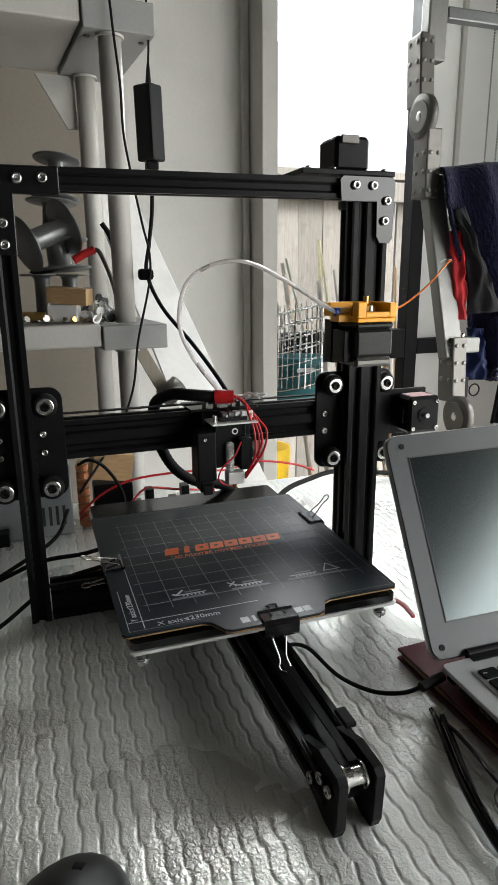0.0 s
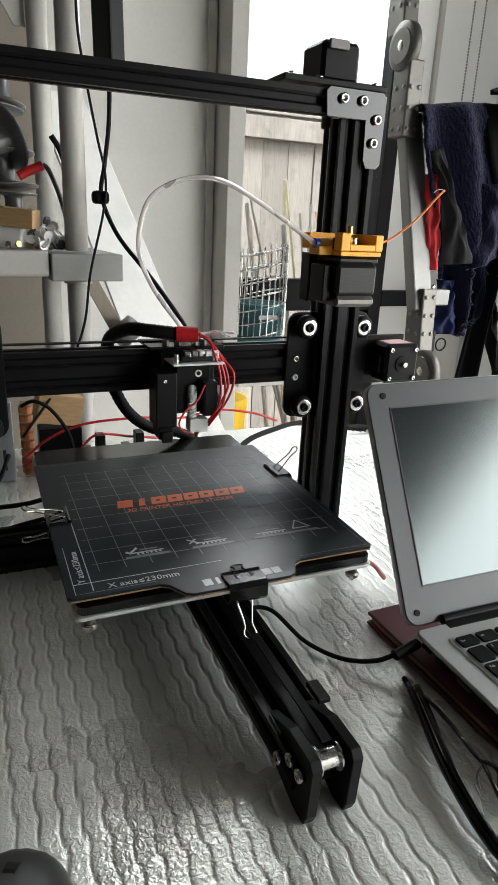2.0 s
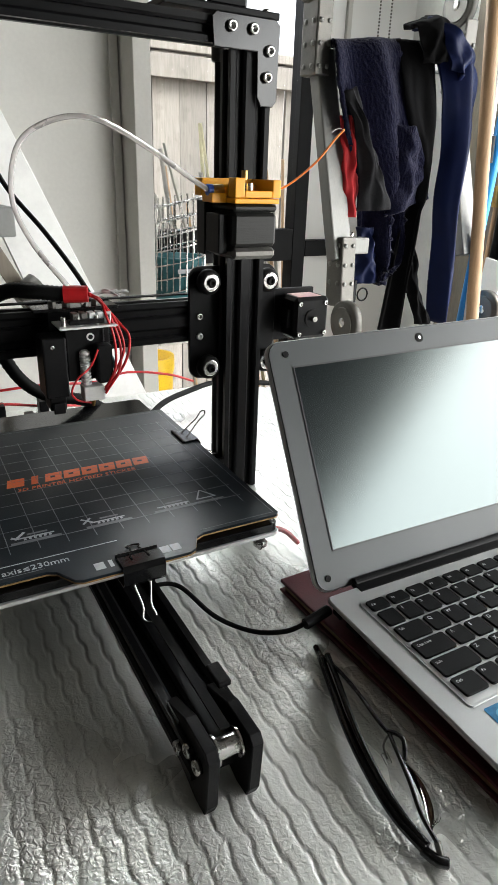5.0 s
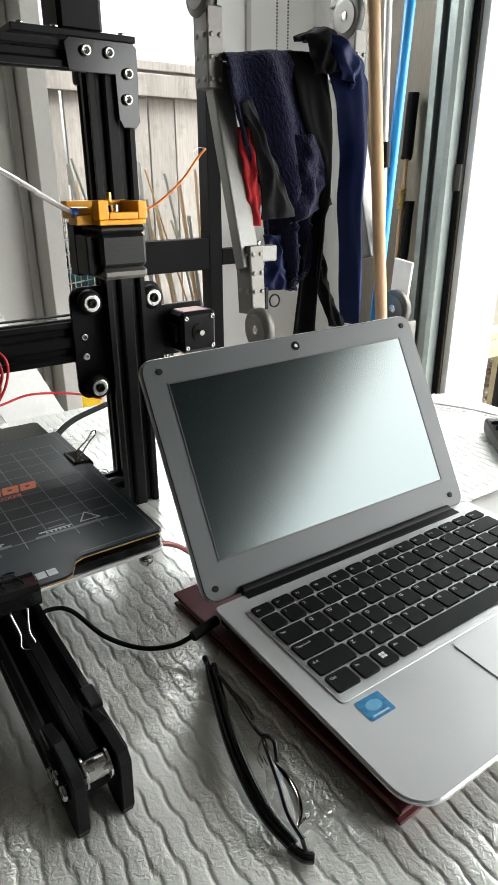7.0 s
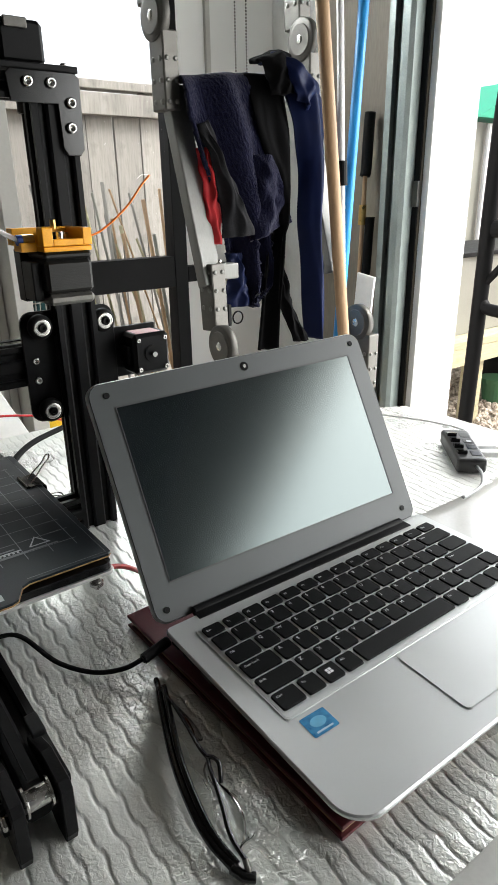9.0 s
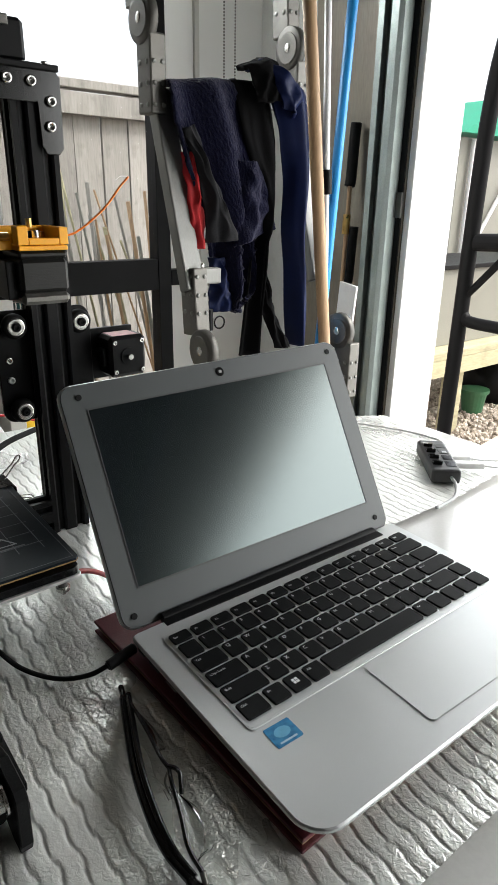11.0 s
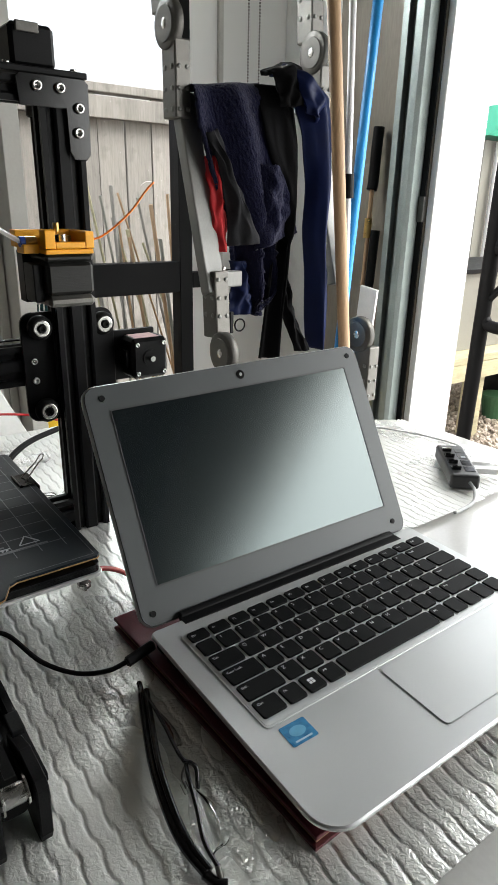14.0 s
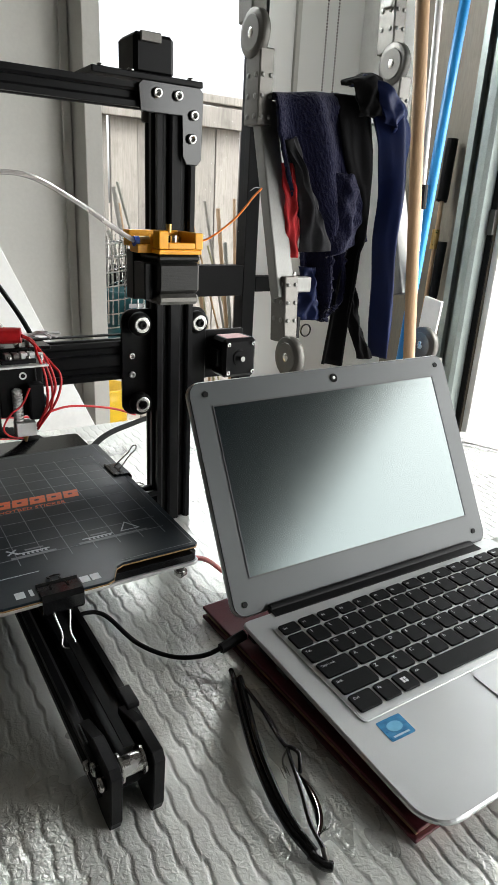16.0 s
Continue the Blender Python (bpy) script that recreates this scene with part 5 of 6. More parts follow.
# ---- power supply, choke and leads behind the printer ----
ps = thing("power_supply", "galvanised metal power supply box with slots", "power supply", pose(-0.075, 0.45, 0.0))
part("case", box(-0.065, 0.064, -0.03, 0.03, 0.002, 0.105, 0.0015), M["psu"], ps)
for k in range(5):
    part("vent_slot", box(0.014 + 0.009 * k, 0.018 + 0.009 * k, -0.0308, -0.0301, 0.018, 0.045), M["key_well"], ps)
part("terminal_box", box(-0.062, -0.02, -0.052, -0.0312, 0.004, 0.022, 0.001), M["black_plastic"], ps)
ck = thing("wire_choke", "copper wire wound on a bar", "coil", pose(0.006, 0.44, 0.0))
part("core", box(-0.006, 0.006, -0.004, 0.004, 0.002, 0.100, 0.001), M["card"], ck)
for k in range(8):
    part("winding", disc_stack((0, 0, 0.010 + 0.0115 * k), (0, 0, 1), [(-0.005, 0.006), (-0.004, 0.0085), (0.004, 0.0085), (0.005, 0.006)], 14), M["copper"], ck)
solo("wood_offcut", box(-0.03, 0.03, -0.012, 0.012, 0, 0.04, 0.001), M["wood"], "pale wooden offcut behind the printer", "offcut", m=pose(0.045, 0.47, 0.060, 0, 12, 8))
solo("wood_stand", box(-0.028, 0.028, -0.015, 0.015, 0, 0.052, 0.002), M["black_plastic"], "small dark block behind the printer", "block", m=pose(0.05, 0.475, 0.002))
bd = thing("control_board", "bare electronics board with wires behind the bed", "circuit board", pose(0.10, 0.44, 0.002))
part("board", box(-0.05, 0.07, -0.04, 0.04, 0.004, 0.006), M["black_plastic"], bd)
part("tray", box(-0.055, 0.085, -0.045, 0.045, 0.0, 0.0035, 0.001), M["dull_steel"], bd)
for k in range(7):
    part("component", box(-0.045 + 0.017 * k, -0.034 + 0.017 * k, -0.03, -0.012, 0.0062, 0.022 + 0.016 * (k % 3), 0.001), (M["black_plastic"], M["dull_steel"], M["black_plastic"])[k % 3], bd)
wl = thing("red_lead", "pair of red wires trailing over the foil", "wire", pose(0.1, 0.40, 0.01))
part("cord", at(wl, sweep([(-0.002, 0.42, 0.030), (0.03, 0.42, 0.055), (0.07, 0.42, 0.070), (0.12, 0.42, 0.074), (0.17, 0.43, 0.070), (0.22, 0.45, 0.060), (0.27, 0.46, 0.065), (0.33, 0.46, 0.055), (0.37, 0.46, 0.04)], 0.0018, 6)), M["red_wire"], wl, "", True)
part("cord", at(wl, sweep([(-0.002, 0.43, 0.018), (0.03, 0.41, 0.040), (0.06, 0.41, 0.035), (0.09, 0.42, 0.055), (0.14, 0.43, 0.045), (0.20, 0.45, 0.03)], 0.0018, 6)), M["red_wire"], wl, "", True)
bl = thing("black_lead", "thick black lead running behind the printer", "cable", pose(0.3, 0.42, 0.01))
part("cord", at(bl, sweep([(0.24, 0.34, 0.006), (0.26, 0.37, 0.020), (0.30, 0.41, 0.030), (0.35, 0.44, 0.032), (0.42, 0.47, 0.030), (0.52, 0.48, 0.012), (0.60, 0.47, 0.005)], 0.004, 8)), M["black_rubber"], bl, "", True)
part("strain_relief", at(bl, sweep([(0.235, 0.335, 0.006), (0.248, 0.352, 0.010), (0.26, 0.37, 0.020)], 0.0062, 10, 6, None, [1, 0.85])), M["black_rubber"], bl)
for k, pts in enumerate(([(-0.20, 0.28, 0.006), (-0.13, 0.25, 0.020), (-0.06, 0.245, 0.045), (-0.01, 0.24, 0.05), (0.03, 0.27, 0.045)], [(-0.14, 0.16, 0.004), (-0.10, 0.18, 0.012), (-0.05, 0.215, 0.030), (0.00, 0.21, 0.045), (0.03, 0.20, 0.05)],
                         [(-0.02, 0.36, 0.06), (-0.04, 0.33, 0.035), (-0.10, 0.28, 0.02), (-0.16, 0.24, 0.006)], [(0.00, 0.42, 0.10), (0.015, 0.41, 0.108), (0.035, 0.41, 0.095), (0.055, 0.41, 0.06), (0.06, 0.41, 0.02)])):
    t_ = thing("printer_lead", "black lead trailing beside the printer", "cable", pose(*pts[0]), "leads beside the printer")
    part("cord", at(t_, sweep(pts, 0.0024, 8)), M["black_rubber"], t_, "", True)
part("bed_plug_lead", sweep([(0.228, 0.012, 0.062), (0.242, 0.018, 0.060), (0.262, 0.030, 0.045), (0.285, 0.045, 0.02)], 0.0022, 8), M["red_wire"], printer, "red bed lead", True)

# plank leaning behind the shelving
solo("leaning_plank", prism([(0.435, -0.12), (0.325, 0.123), (0.184, 0.437), (0.150, 0.512), (0.085, 0.512), (0.100, 0.437), (0.213, 0.124), (0.320, -0.12)], 0.016, None, pose(0, 0.826, 0, 90), 0.001), M["white_paint"],
     "white painted plank leaning behind the shelves", "plank")
fl = thing("stained_can", "small dented tin can with a marbled strip behind the shelf", "can", pose(0.19, 0.70, 0.12))
part("can", cyl((-0.012, 0, 0.008), (0.020, 0.01, 0.030), 0.020, None, 20), M["dull_steel"], fl, "", True)
part("strip", box(-0.012, 0.012, 0, 0.004, 0, 0.14, 0.001, m=pose(-0.005, 0.035, 0.02, 0, -28, 0)), M["door_board"], fl)

# roll of wire in a teal bin by the window
bk = thing("wire_roll", "roll of bright wire mesh standing in a teal bin", "wire roll", pose(0.648, 1.165, FLOOR_Z))
part("bin", disc_stack((0, 0, 0), (0, 0, 1), [(0.696, 0.058), (0.86, 0.064), (0.865, 0.068), (0.88, 0.068), (0.88, 0.060), (0.85, 0.058)], 28), M["teal_label"], bk, "teal bin", True)
for k in range(7):
    z = 0.80 + 0.034 * k
    part("ring", sweep([(0.0665 * math.cos(a * math.pi / 12), 0.0665 * math.sin(a * math.pi / 12), z + 0.016 * math.cos(a * math.pi / 12 + 0.5)) for a in range(25)], 0.0024, 6, 0), M["steel"], bk, "", True)
for k in range(26):
    a = 2 * math.pi * k / 26
    part("upright", cyl((0.067 * math.cos(a), 0.067 * math.sin(a), 0.80), (0.066 * math.cos(a + 0.08), 0.066 * math.sin(a + 0.08), 1.015 + 0.012 * math.cos(a)), 0.0020, None, 6), M["steel"], bk)
part("print_bar", box(-0.03, 0.02, -0.0668, -0.0655, 0.845, 0.855), M["print_white"], bk, "pale illegible print")
tb = thing("yellow_tub", "yellow plastic tub on the ground outside", "tub", pose(0.70, 1.55, -0.87))
part("tub", disc_stack((0, 0, 0), (0, 0, 1), [(0, 0.07), (0.58, 0.08), (0.60, 0.085), (0.64, 0.085), (0.64, 0.075), (0.61, 0.072)], 28), M["yellow"], tb, "", True)


# ---- folding ladder ----
lad = thing("folding_ladder", "jointed aluminium folding ladder standing by the window", "ladder", pose(0.95, 0.74, FLOOR_Z))


def stile(p, q, w=0.028, d=0.060):
    """A box section rail from p to q."""
    p, q = Vector(p), Vector(q)
    a = (q - p).normalized()
    m = Matrix.Translation(p) @ Matrix.Rotation(math.atan2(a.x, a.z), 4, "Y") @ Matrix.Rotation(-math.asin(a.y), 4, "X")
    return box(-w / 2, w / 2, -d / 2, d / 2, 0, (q - p).length, 0.003, m=m)


def hinge(c, lean, straps=(-1, 1)):
    h = part("hinge", at(lad, disc_stack((c[0] - 0.020, c[1], c[2]), (1, 0, 0), [(0, 0.018), (0, 0.040), (0.002, 0.043), (0.016, 0.043), (0.018, 0.041), (0.018, 0.018)], 32)), M["hinge_steel"], lad, "riveted steel hinge", True)
    part("pin", at(lad, disc_stack((c[0] - 0.026, c[1], c[2]), (1, 0, 0), [(0.002, 0.005), (0.003, 0.009), (0.006, 0.011), (0.040, 0.011), (0.043, 0.009), (0.044, 0.005)], 20)), M["steel"], h, "", True)
    part("face_ring", at(lad, disc_stack((c[0] - 0.0225, c[1], c[2]), (1, 0, 0), [(0, 0.024), (0, 0.030), (0.002, 0.031), (0.002, 0.023)], 24)), M["dull_steel"], h)
    for s in straps:
        pts0 = Vector((c[0], c[1] + 0.012, c[2])) + Vector((0, s * 0.15 * lean, s * 0.025))
        pts1 = Vector((c[0], c[1] + 0.022 - (0.010 if s < 0 else 0), c[2])) + Vector((0, s * 0.15 * lean, s * 0.16))
        b = stile(pts0 if s > 0 else pts1, pts1 if s > 0 else pts0, 0.034, 0.052)
        part("strap", at(lad, b), M["dull_steel"], lad, "steel hinge strap")
        for k in range(3):
            for dy in (-0.013, 0.013):
                o = pts0.lerp(pts1, 0.35 + 0.27 * k)
                part("rivet", at(lad, disc_stack((o.x - 0.0165, o.y + dy, o.z), (-1, 0, 0), [(0, 0.0055), (0.002, 0.0045), (0.003, 0.002)], 10)), M["alu"], h)
                part("rivet", at(lad, disc_stack((o.x + dy * 0.7, o.y - 0.0265, o.z), (0, -1, 0), [(0, 0.0045), (0.002, 0.0038), (0.003, 0.002)], 10)), M["alu"], h)


XL, XR = 0.800, 1.145
for x in (XL, XR):
    part("stile", at(lad, stile((x + (0.008 if x == XR else 0.0), 0.700, 0.17), (x, 0.815, 0.545), 0.044, 0.030)), M["alu"], lad, "aluminium stile")
    part("stile", at(lad, stile((x, 0.835, 0.77), (x, 0.83, 1.45), 0.044, 0.030)), M["alu"], lad, "aluminium stile")
    flare = 0.052 if x == XR else 0.0
    part("stile", at(lad, stile((x + flare, 0.62, FLOOR_Z), (x + flare, 0.660, -0.06), 0.044, 0.030)), M["alu"], lad, "aluminium stile")
    hinge((x - (0.022 if x == XL else -0.002), 0.806, 0.659), 0.12)
    hinge((x + 0.006 + flare, 0.655, 0.054), 0.20, (-1, 1) if x == XL else (-1,))
for z, yy in ((0.545, 0.800), (0.86, 0.832), (1.15, 0.83), (-0.30, 0.645)):
    part("rung", at(lad, box(XL + 0.023, XR - 0.023, yy - 0.012, yy + 0.012, z - 0.012, z + 0.012, 0.003)), M["spool"], lad, "dull aluminium rung")
part("rung_stub", at(lad, box(XL + 0.023, XL + 0.072, 0.700, 0.724, 0.180, 0.212, 0.003)), M["alu"], lad, "aluminium cross piece")
for z in (0.197, 0.220):
    part("rivet", at(lad, disc_stack((XL + 0.013, 0.684, z), (0, -1, 0), [(0, 0.005), (0.002, 0.004), (0.003, 0.002)], 10)), M["steel"], lad)


# ---- cloths hung over the ladder's rung ----
def drape(cols, thick=0.004, folds=3, amp=0.008, seed=1, nx=36, ny=44, fuzz=0.0):
    """A hanging cloth: cols are (left, right) edges as lists of points from top to hem; the surface runs between with folds."""
    left, right = [smooth_path(c, 12) for c in cols]
    b = bmesh.new()

    def along(path, t):
        f = t * (len(path) - 1)
        i = min(int(f), len(path) - 2)
        return path[i].lerp(path[i + 1], f - i)
    rows = []
    for j in range(ny + 1):
        t = j / ny
        p, q = along(left, t), along(right, t)
        row = []
        for i in range(nx + 1):
            s = i / nx
            c = p.lerp(q, s)
            c.y -= amp * (0.4 + t) * math.sin(s * folds * 2 * math.pi + seed + 1.6 * t) + 0.02 * math.sin(s * math.pi)
            nz = noise.noise((s * 4 + seed, t * 5, seed * 0.7))
            c += Vector((0.006 * noise.noise((s * 3, t * 6, seed + 9.0)), 0.010 * nz, 0.0))
            if fuzz:
                c.y += fuzz * noise.noise((s * 60, t * 80, seed))
                c.x += fuzz * noise.noise((s * 60, t * 80, seed + 4.0))
            row.append(b.verts.new(c))
        rows.append(row)
    for r0, r1 in zip(rows, rows[1:]):
        for k in range(nx):
            b.faces.new((r0[k], r0[k + 1], r1[k + 1], r1[k]))
    b.normal_update()
    n_ = nx + 1
    front = [v for r in rows for v in r]
    back = [b.verts.new(v.co + v.normal * thick) for v in front]
    for j in range(ny):
        for i in range(nx):
            q = (j * n_ + i, j * n_ + i + 1, (j + 1) * n_ + i + 1, (j + 1) * n_ + i)
            b.faces.new([back[k] for k in q][::-1])
    rim = [j * n_ for j in range(ny + 1)] + [ny * n_ + i for i in range(1, nx + 1)] + [j * n_ + nx for j in range(ny - 1, -1, -1)] + [i for i in range(nx - 1, 0, -1)]
    for k, a in enumerate(rim):
        c = rim[(k + 1) % len(rim)]
        b.faces.new((front[a], front[c], back[c], back[a]))
    bmesh.ops.recalc_face_normals(b, faces=b.faces[:])
    return b


tw = thing("towel", "navy terry towel hung over a ladder rung", "towel", pose(0.88, 0.74, 0.5))
part("cloth", at(tw, drape(([(0.798, 0.82, 0.556), (0.786, 0.765, 0.553), (0.795, 0.745, 0.49), (0.815, 0.735, 0.40), (0.850, 0.73, 0.32), (0.872, 0.73, 0.247), (0.883, 0.73, 0.176), (0.899, 0.73, 0.122)],
                           [(0.962, 0.82, 0.578), (0.962, 0.77, 0.573), (0.981, 0.745, 0.496), (0.988, 0.735, 0.400), (0.990, 0.73, 0.330), (0.968, 0.73, 0.262), (0.972, 0.73, 0.17), (0.912, 0.73, 0.118)]), 0.008, 1.7, 0.018, 2, 120, 160, 0.0021)), M["towel"], tw, "navy terry cloth", True)
part("hem", at(tw, drape(([(0.915, 0.715, 0.42), (0.912, 0.705, 0.34), (0.900, 0.700, 0.255)], [(0.986, 0.72, 0.42), (1.004, 0.712, 0.345), (1.020, 0.715, 0.287)]), 0.008, 1.1, 0.010, 5, 80, 60, 0.0021)), M["towel"], tw, "folded towel corner", True)
part("lining", at(tw, drape(([(0.800, 0.745, 0.470), (0.822, 0.722, 0.420), (0.838, 0.708, 0.34), (0.836, 0.70, 0.262)], [(0.832, 0.740, 0.482), (0.858, 0.715, 0.39), (0.888, 0.70, 0.320), (0.908, 0.70, 0.268)]), 0.004, 0.5, 0.006, 3)), M["grey_cloth"], tw, "dark grey lining", True)
rd = thing("red_bag", "red cloth bag hung behind the towel", "bag", pose(0.83, 0.74, 0.4))
part("cloth", at(rd, drape(([(0.808, 0.750, 0.432), (0.812, 0.735, 0.34), (0.812, 0.725, 0.252)], [(0.846, 0.75, 0.432), (0.850, 0.73, 0.34), (0.842, 0.72, 0.250)]), 0.004, 0.5, 0.003, 8)), M["red_cloth"], rd, "red cloth", True)
jk = thing("jacket", "navy jacket with black straps hung on the ladder", "jacket", pose(1.03, 0.74, 0.5))
part("sleeve", at(jk, drape(([(0.985, 0.775, 0.600), (1.000, 0.725, 0.592), (1.018, 0.70, 0.500), (1.040, 0.70, 0.411), (1.046, 0.70, 0.285), (1.058, 0.70, 0.160), (1.071, 0.70, 0.026)],
                            [(1.030, 0.775, 0.608), (1.062, 0.725, 0.585), (1.108, 0.70, 0.520), (1.112, 0.70, 0.433), (1.104, 0.70, 0.285), (1.121, 0.70, 0.176), (1.110, 0.70, 0.024)]), 0.008, 1.1, 0.012, 4, 60, 100)), M["navy"], jk, "navy nylon sleeve", True)
part("collar", at(jk, drape(([(0.985, 0.765, 0.606), (0.996, 0.720, 0.600), (1.004, 0.695, 0.555), (1.012, 0.690, 0.520)], [(1.040, 0.765, 0.600), (1.062, 0.715, 0.585), (1.085, 0.69, 0.545), (1.060, 0.688, 0.500)]), 0.008, 0.6, 0.007, 6, 50, 40)), M["navy"], jk, "turned navy collar", True)
part("collar_lining", at(jk, drape(([(0.958, 0.770, 0.600), (0.962, 0.735, 0.594), (0.968, 0.715, 0.560), (0.972, 0.712, 0.530)], [(1.010, 0.770, 0.622), (1.020, 0.725, 0.614), (1.022, 0.710, 0.580), (1.018, 0.706, 0.535)]), 0.010, 0.4, 0.004, 3)), M["black_cloth"], jk, "black collar lining", True)
part("body", at(jk, drape(([(0.945, 0.775, 0.575), (0.944, 0.74, 0.500), (0.975, 0.73, 0.385), (0.984, 0.72, 0.300), (0.958, 0.72, 0.220), (0.932, 0.715, 0.015)], [(1.045, 0.765, 0.575), (1.040, 0.73, 0.46), (1.028, 0.72, 0.370), (1.012, 0.72, 0.29), (0.994, 0.715, 0.22), (0.988, 0.71, 0.012)]), 0.006, 1.5, 0.009, 7, 50, 80)), M["black_cloth"], jk, "black inner body", True)
part("strap", at(jk, drape(([(0.975, 0.712, 0.21), (0.988, 0.705, 0.12), (1.028, 0.70, 0.022)], [(0.998, 0.712, 0.20), (1.022, 0.705, 0.11), (1.064, 0.70, 0.026)]), 0.004, 0.4, 0.003, 3)), M["black_cloth"], jk, "black webbing strap", True)
lp = thing("blue_harness", "blue webbing strap with a black ring clip", "strap", pose(0.86, 0.71, 0.16))
part("webbing", at(lp, drape(([(0.862, 0.735, 0.23), (0.862, 0.725, 0.17), (0.848, 0.715, 0.118)], [(0.900, 0.735, 0.23), (0.905, 0.725, 0.17), (0.915, 0.72, 0.125)]), 0.004, 0.8, 0.005, 3)), M["navy"], lp, "", True)
part("ring", at(lp, sweep([(0.868 + 0.013 * math.cos(a * math.pi / 8), 0.702, 0.098 + 0.013 * math.sin(a * math.pi / 8)) for a in range(17)], 0.0018, 6, 0)), M["black_plastic"], lp, "", True)
part("clip", at(lp, box(0.842, 0.851, 0.700, 0.708, 0.082, 0.128, 0.002)), M["black_plastic"], lp)


# ---- poles beside the ladder ----
def rod(name, label, p, q, r, material, r2=None, group=""):
    root = thing(name, label, "pole", pose(*p), group)
    part("shaft", at(root, cyl(p, q, r, r2, 20)), material, root, "", True)
    return root


rod("wooden_pole", "pale wooden broom pole leaning by the ladder", (1.152, 0.55, FLOOR_Z), (0.862, 0.55, 1.3), 0.0125, M["wood_pole"])
wp = rod("white_pole", "thin white telescopic pole with a black joint", (1.195, 0.66, FLOOR_Z), (1.066, 0.66, 1.3), 0.0075, M["white_wire"])
part("joint", at(wp, cyl((1.1273, 0.66, 0.36), (1.1240, 0.66, 0.41), 0.0115, None, 16)), M["black_plastic"], wp)
rod("blue_pole", "bright blue pole leaning beside the door board", (1.105, 0.68, FLOOR_Z), (1.226, 0.68, 1.3), 0.0115, M["blue_pole"])
gt = thing("door_track", "galvanised roller door track upright on the board", "door track", pose(1.39, 0.74, FLOOR_Z))
channel = [(1.416, 0.700), (1.416, 0.778), (1.382, 0.778), (1.372, 0.770), (1.372, 0.752), (1.376, 0.752), (1.377, 0.768), (1.384, 0.774), (1.411, 0.774), (1.411, 0.704), (1.384, 0.704), (1.377, 0.710), (1.376, 0.730), (1.372, 0.730), (1.372, 0.708), (1.382, 0.700)]
part("channel", at(gt, prism(channel, CEIL_Z - FLOOR_Z - 0.004, None, pose(0, 0, FLOOR_Z))), M["galv"], gt, "bent galvanised channel")
for z in (-0.30, 0.34, 0.98):
    part("bracket", at(gt, box(1.409, 1.4195, 0.6995 - 0.018, 0.6995, z - 0.03, z + 0.03, 0.001)), M["dull_steel"], gt)
    part("bracket", at(gt, box(1.409, 1.4195, 0.7785, 0.7785 + 0.022, z - 0.03, z + 0.03, 0.001)), M["dull_steel"], gt)
for k, (x, yy, zt) in enumerate(((1.395, 0.838, 0.535), (1.392, 0.818, 0.285))):
    hk = thing("garden_tool", "tool with a black grip hung on the door board", "hand tool", pose(x, yy, zt - 0.2), "tools on the door board")
    part("grip", at(hk, sweep([(x, yy, zt), (x - 0.003, yy, zt - 0.05), (x - 0.006, yy, zt - 0.13), (x - 0.010, yy, zt - 0.15)], 0.014 if k == 0 else 0.012, 10)), M["black_rubber"], hk, "black grip", True)
    part("shaft", at(hk, cyl((x - 0.008, yy, zt - 0.14), (x - 0.02, yy, zt - 0.62), 0.006, None, 12)), M["wood_pole"] if k == 0 else M["copper"], hk)
    if k == 0:
        part("ferrule", at(hk, cyl((x - 0.012, yy, zt - 0.22), (x - 0.014, yy, zt - 0.27), 0.010, None, 14)), M["brass"], hk)
wb = solo("white_board", box(-0.004, 0.004, -0.03, 0.03, 0, 0.30, 0.002), M["white_paint"], "narrow white board leaning on the door board", "board", m=pose(1.345, 0.80, -0.15, 8, -4, 0))
for x in (1.225, 1.262):
    bc = thing("blind_cord", "beaded blind cord hanging by the window", "blind cord", pose(x, 1.18, 0.4), "blind cords")
    bmx = bmesh.new()
    for k in range(150):
        z = 0.35 + 0.0075 * k
        cyl((x, 1.18, z), (x, 1.18, z + 0.004), 0.0022, None, 6, bmx)
    part("bead_chain", at(bc, bmx), M["dull_steel"], bc)

# stakes leaning outside against the glass
rng = random.Random(21)
for k in range(22):
    x = 0.80 + 0.018 * k + rng.uniform(-0.012, 0.012)
    h_ = rng.uniform(0.20, 0.46)
    lean = rng.uniform(-0.36, -0.10)
    rod("garden_stake", "thin weathered garden stake leaning outside the glass", (x - lean * 0.9, 1.55 + rng.uniform(0, 0.1), FLOOR_Z - 0.12), (x + lean * 0.45, 1.40 + rng.uniform(0, 0.08), h_), rng.uniform(0.003, 0.007), rng.choice([M["bench"], M["wood_pole"], M["greenhouse"], M["fence"], M["fence"]]), None, "garden stakes")

# ---- yard through the doorway ----
yg = FLOOR_Z - 0.12
bp = thing("black_tube_frame", "black painted steel tube frame standing outside", "tube frame", pose(2.0, 0.86, yg))
part("upright", at(bp, sweep([(2.0, 0.872, yg), (2.0, 0.862, -0.2), (2.0, 0.858, 0.40), (2.0, 0.852, 0.62), (2.0, 0.835, 0.78), (2.0, 0.80, 0.92), (2.0, 0.72, 1.02), (2.0, 0.55, 1.06)], 0.026, 14)), M["frame_black"], bp, "", True)
part("crossbar", at(bp, sweep([(2.0, 0.85, -0.01), (2.0, 0.80, -0.03), (2.0, 0.5, -0.03), (2.0, 0.2, -0.03)], 0.020, 12)), M["frame_black"], bp, "", True)
part("clamp", at(bp, cyl((2.0, 0.835, 0.23), (2.0, 0.60, 0.24), 0.028, None, 16)), M["frame_black"], bp)
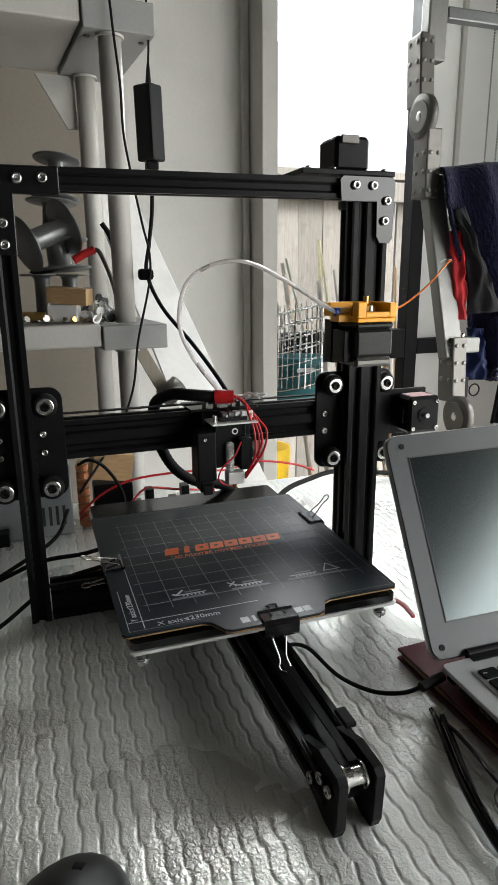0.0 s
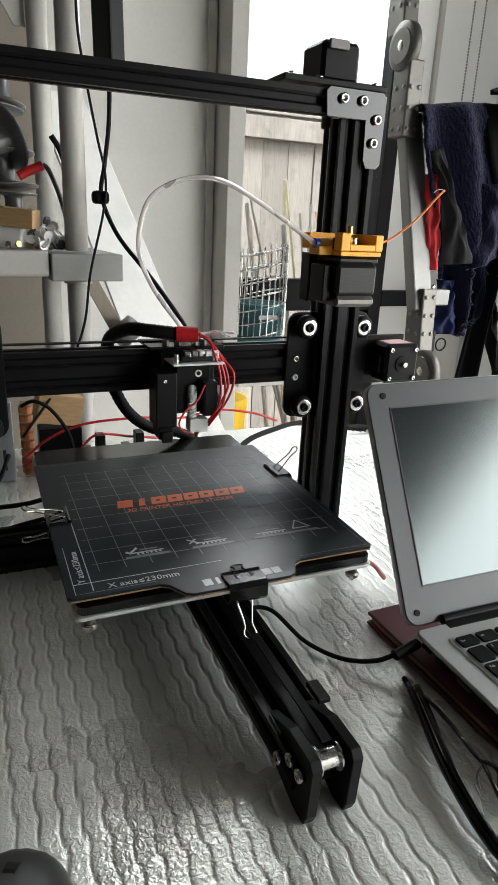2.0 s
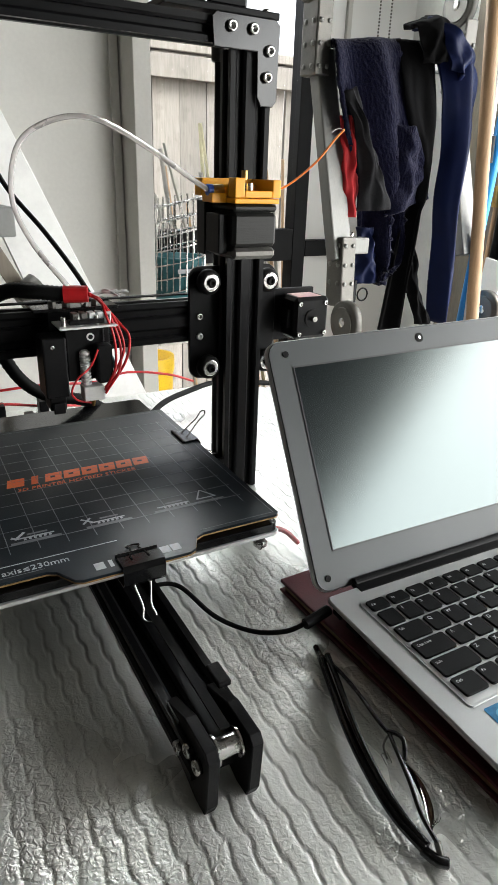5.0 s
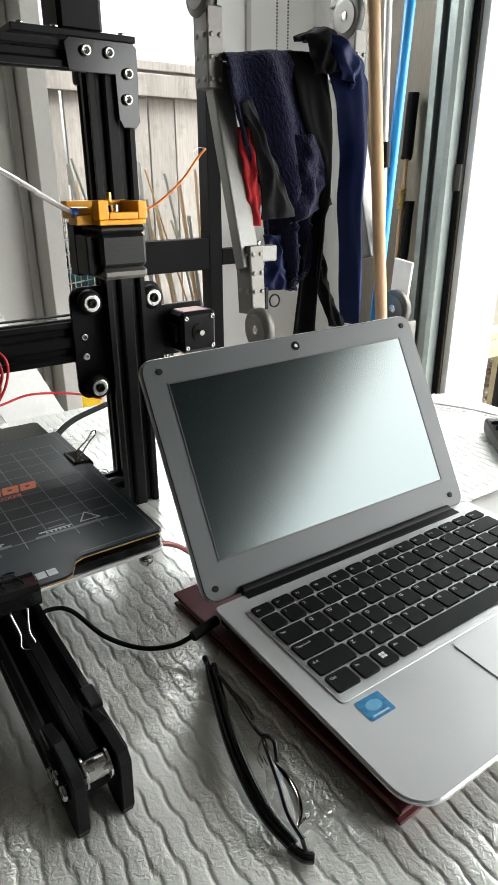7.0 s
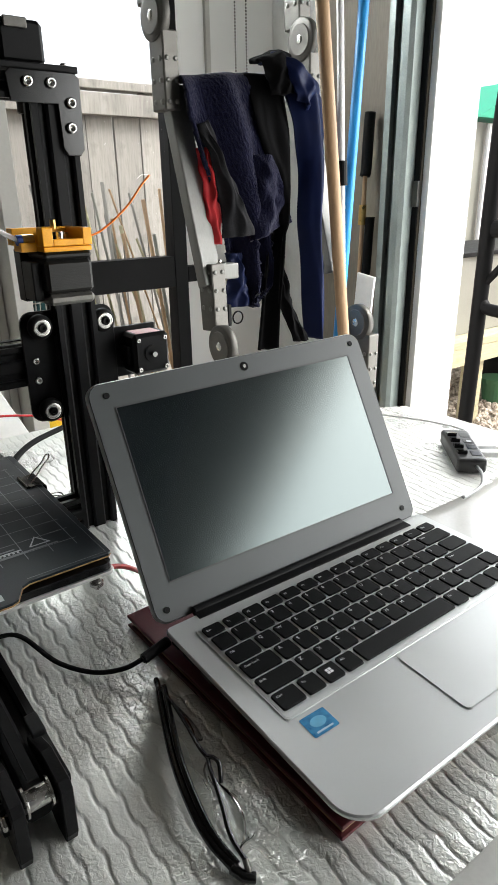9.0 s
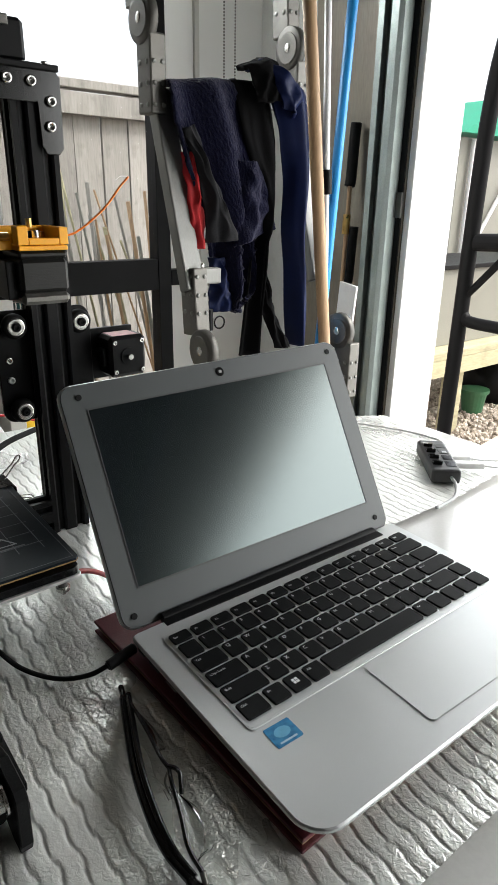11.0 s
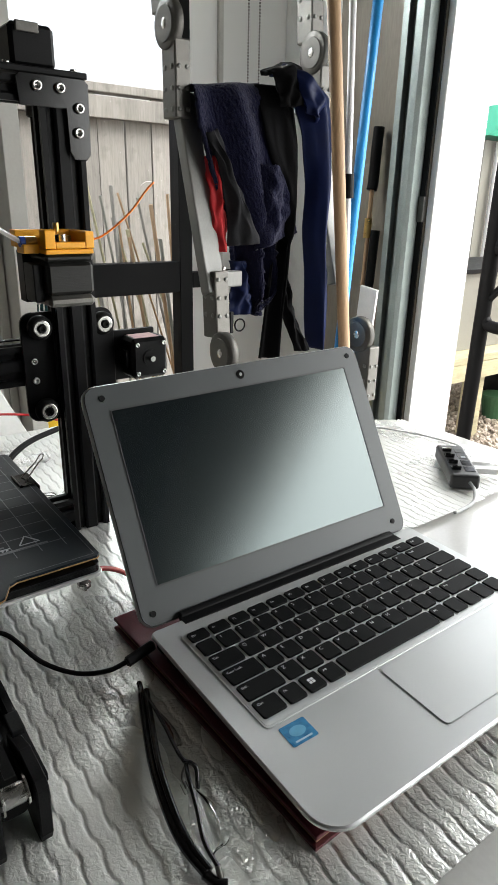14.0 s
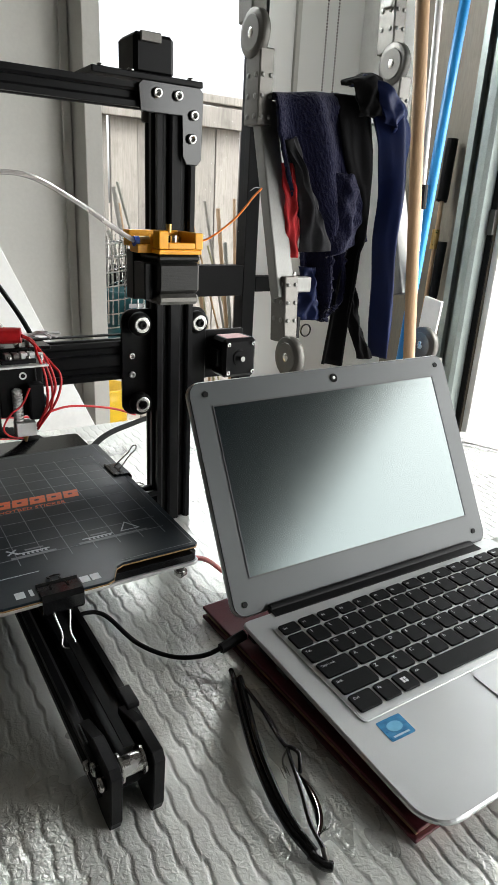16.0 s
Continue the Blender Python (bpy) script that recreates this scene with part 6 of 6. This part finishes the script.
part("stay", at(bp, cyl((2.0, 0.845, 0.06), (2.0, 0.70, 0.22), 0.013, None, 8)), M["frame_black"], bp)
be = thing("garden_bench", "pale timber potting bench standing on gravel", "bench", pose(3.4, 1.5, yg))
part("top", box(-0.66, 1.2, -0.01, 0.7, 0.46, 0.50, 0.004), M["bench"], be)
for x in (-0.32, 0.9):
    part("leg", box(x - 0.045, x + 0.045, 0.03, 0.11, 0, 0.4595, 0.004), M["bench"], be)
part("apron", box(-0.65, 1.15, -0.012, 0.028, 0.37, 0.4585, 0.003), M["bench"], be)
solo("green_pot", disc_stack((0, 0, 0), (0, 0, 1), [(0, 0.06), (0.13, 0.08), (0.13, 0.09), (0.15, 0.09), (0.15, 0.08)], 20), M["green_pot"], "green plastic plant pot on the gravel", "plant pot", m=pose(3.50, 1.68, yg + 0.01))
solo("dark_sack", disc_stack((0, 0, 0), (0, 0, 1), [(0, 0.15), (0.1, 0.20), (0.22, 0.18), (0.30, 0.10), (0.32, 0.04)], 16), M["black_plastic"], "black plastic sack under the bench", "sack", m=pose(3.85, 1.80, yg + 0.01), smooth=True)
cold = thing("cold_frame", "pale translucent box on the bench", "cold frame", pose(3.4, 1.5, yg + 0.502))
part("pane", box(-0.55, 1.0, 0.10, 0.11, 0, 0.40, 0.002), M["greenhouse"], cold, "hazy sheet")
part("pane", box(-0.56, -0.551, 0.10, 0.60, 0, 0.40, 0.002), M["greenhouse"], cold, "hazy sheet")
part("lid", box(-0.57, 1.02, 0.08, 0.62, 0.402, 0.425, 0.003), M["black_plastic"], cold, "dark frame")
gh = thing("greenhouse", "hazy plastic greenhouse with a green canvas roof", "greenhouse", pose(6.7, 2.75, yg))
part("wall", box(-2.1, 2.0, 0, 0.03, 0, 1.70), M["greenhouse"], gh, "hazy plastic sheet")
part("wall", box(-2.13, -2.10, 0, 2.0, 0, 1.70), M["greenhouse"], gh, "hazy plastic sheet")
part("roof", prism([(-2.25, 1.72), (2.1, 1.72), (1.2, 2.05), (-1.55, 2.02)], 2.2, None, pose(0, 2.1, 0, 90)), M["green_roof"], gh, "green canvas roof")
for x in (-2.0, -1.2, -0.5, 0.2, 0.9):
    part("strut", cyl((x, -0.03, 0), (x, -0.03, 1.69), 0.02, None, 8), M["white_paint"], gh)
    part("brace", cyl((x, -0.03, 0.7), (x + 0.6, -0.03, 1.5), 0.016, None, 8), M["white_paint"], gh)
solo("paving_slab", box(-0.45, 0.45, -0.3, 0.3, 0, 0.03, 0.006), M["paver"], "pale concrete paving slab", "paving slab", m=pose(3.15, 1.00, yg + 0.002, 0, 0, 8))
rng = random.Random(4)
ico = bmesh.new()
bmesh.ops.create_icosphere(ico, subdivisions=1, radius=1)
base_v = [v.co.copy() for v in ico.verts]
base_f = [[v.index for v in f.verts] for f in ico.faces]
ico.free()
verts, faces = [], []
for k in range(7000):
    s = rng.uniform(0.009, 0.024)
    m = pose(rng.uniform(2.6, 4.6), rng.uniform(0.95, 2.3), yg + s * 0.4, rng.uniform(0, 360), rng.uniform(0, 360), 0) @ Matrix.Diagonal((s, s * rng.uniform(0.6, 1), s * 0.6, 1))
    o = len(verts)
    verts += [m @ v for v in base_v]
    faces += [[o + i for i in f] for f in base_f]
me = bpy.data.meshes.new("gravel")
me.from_pydata(verts, [], faces)
me.materials.append(M["gravel"])
tagged(new("gravel", me), "brown and grey river gravel", "gravel", kind="stuff")
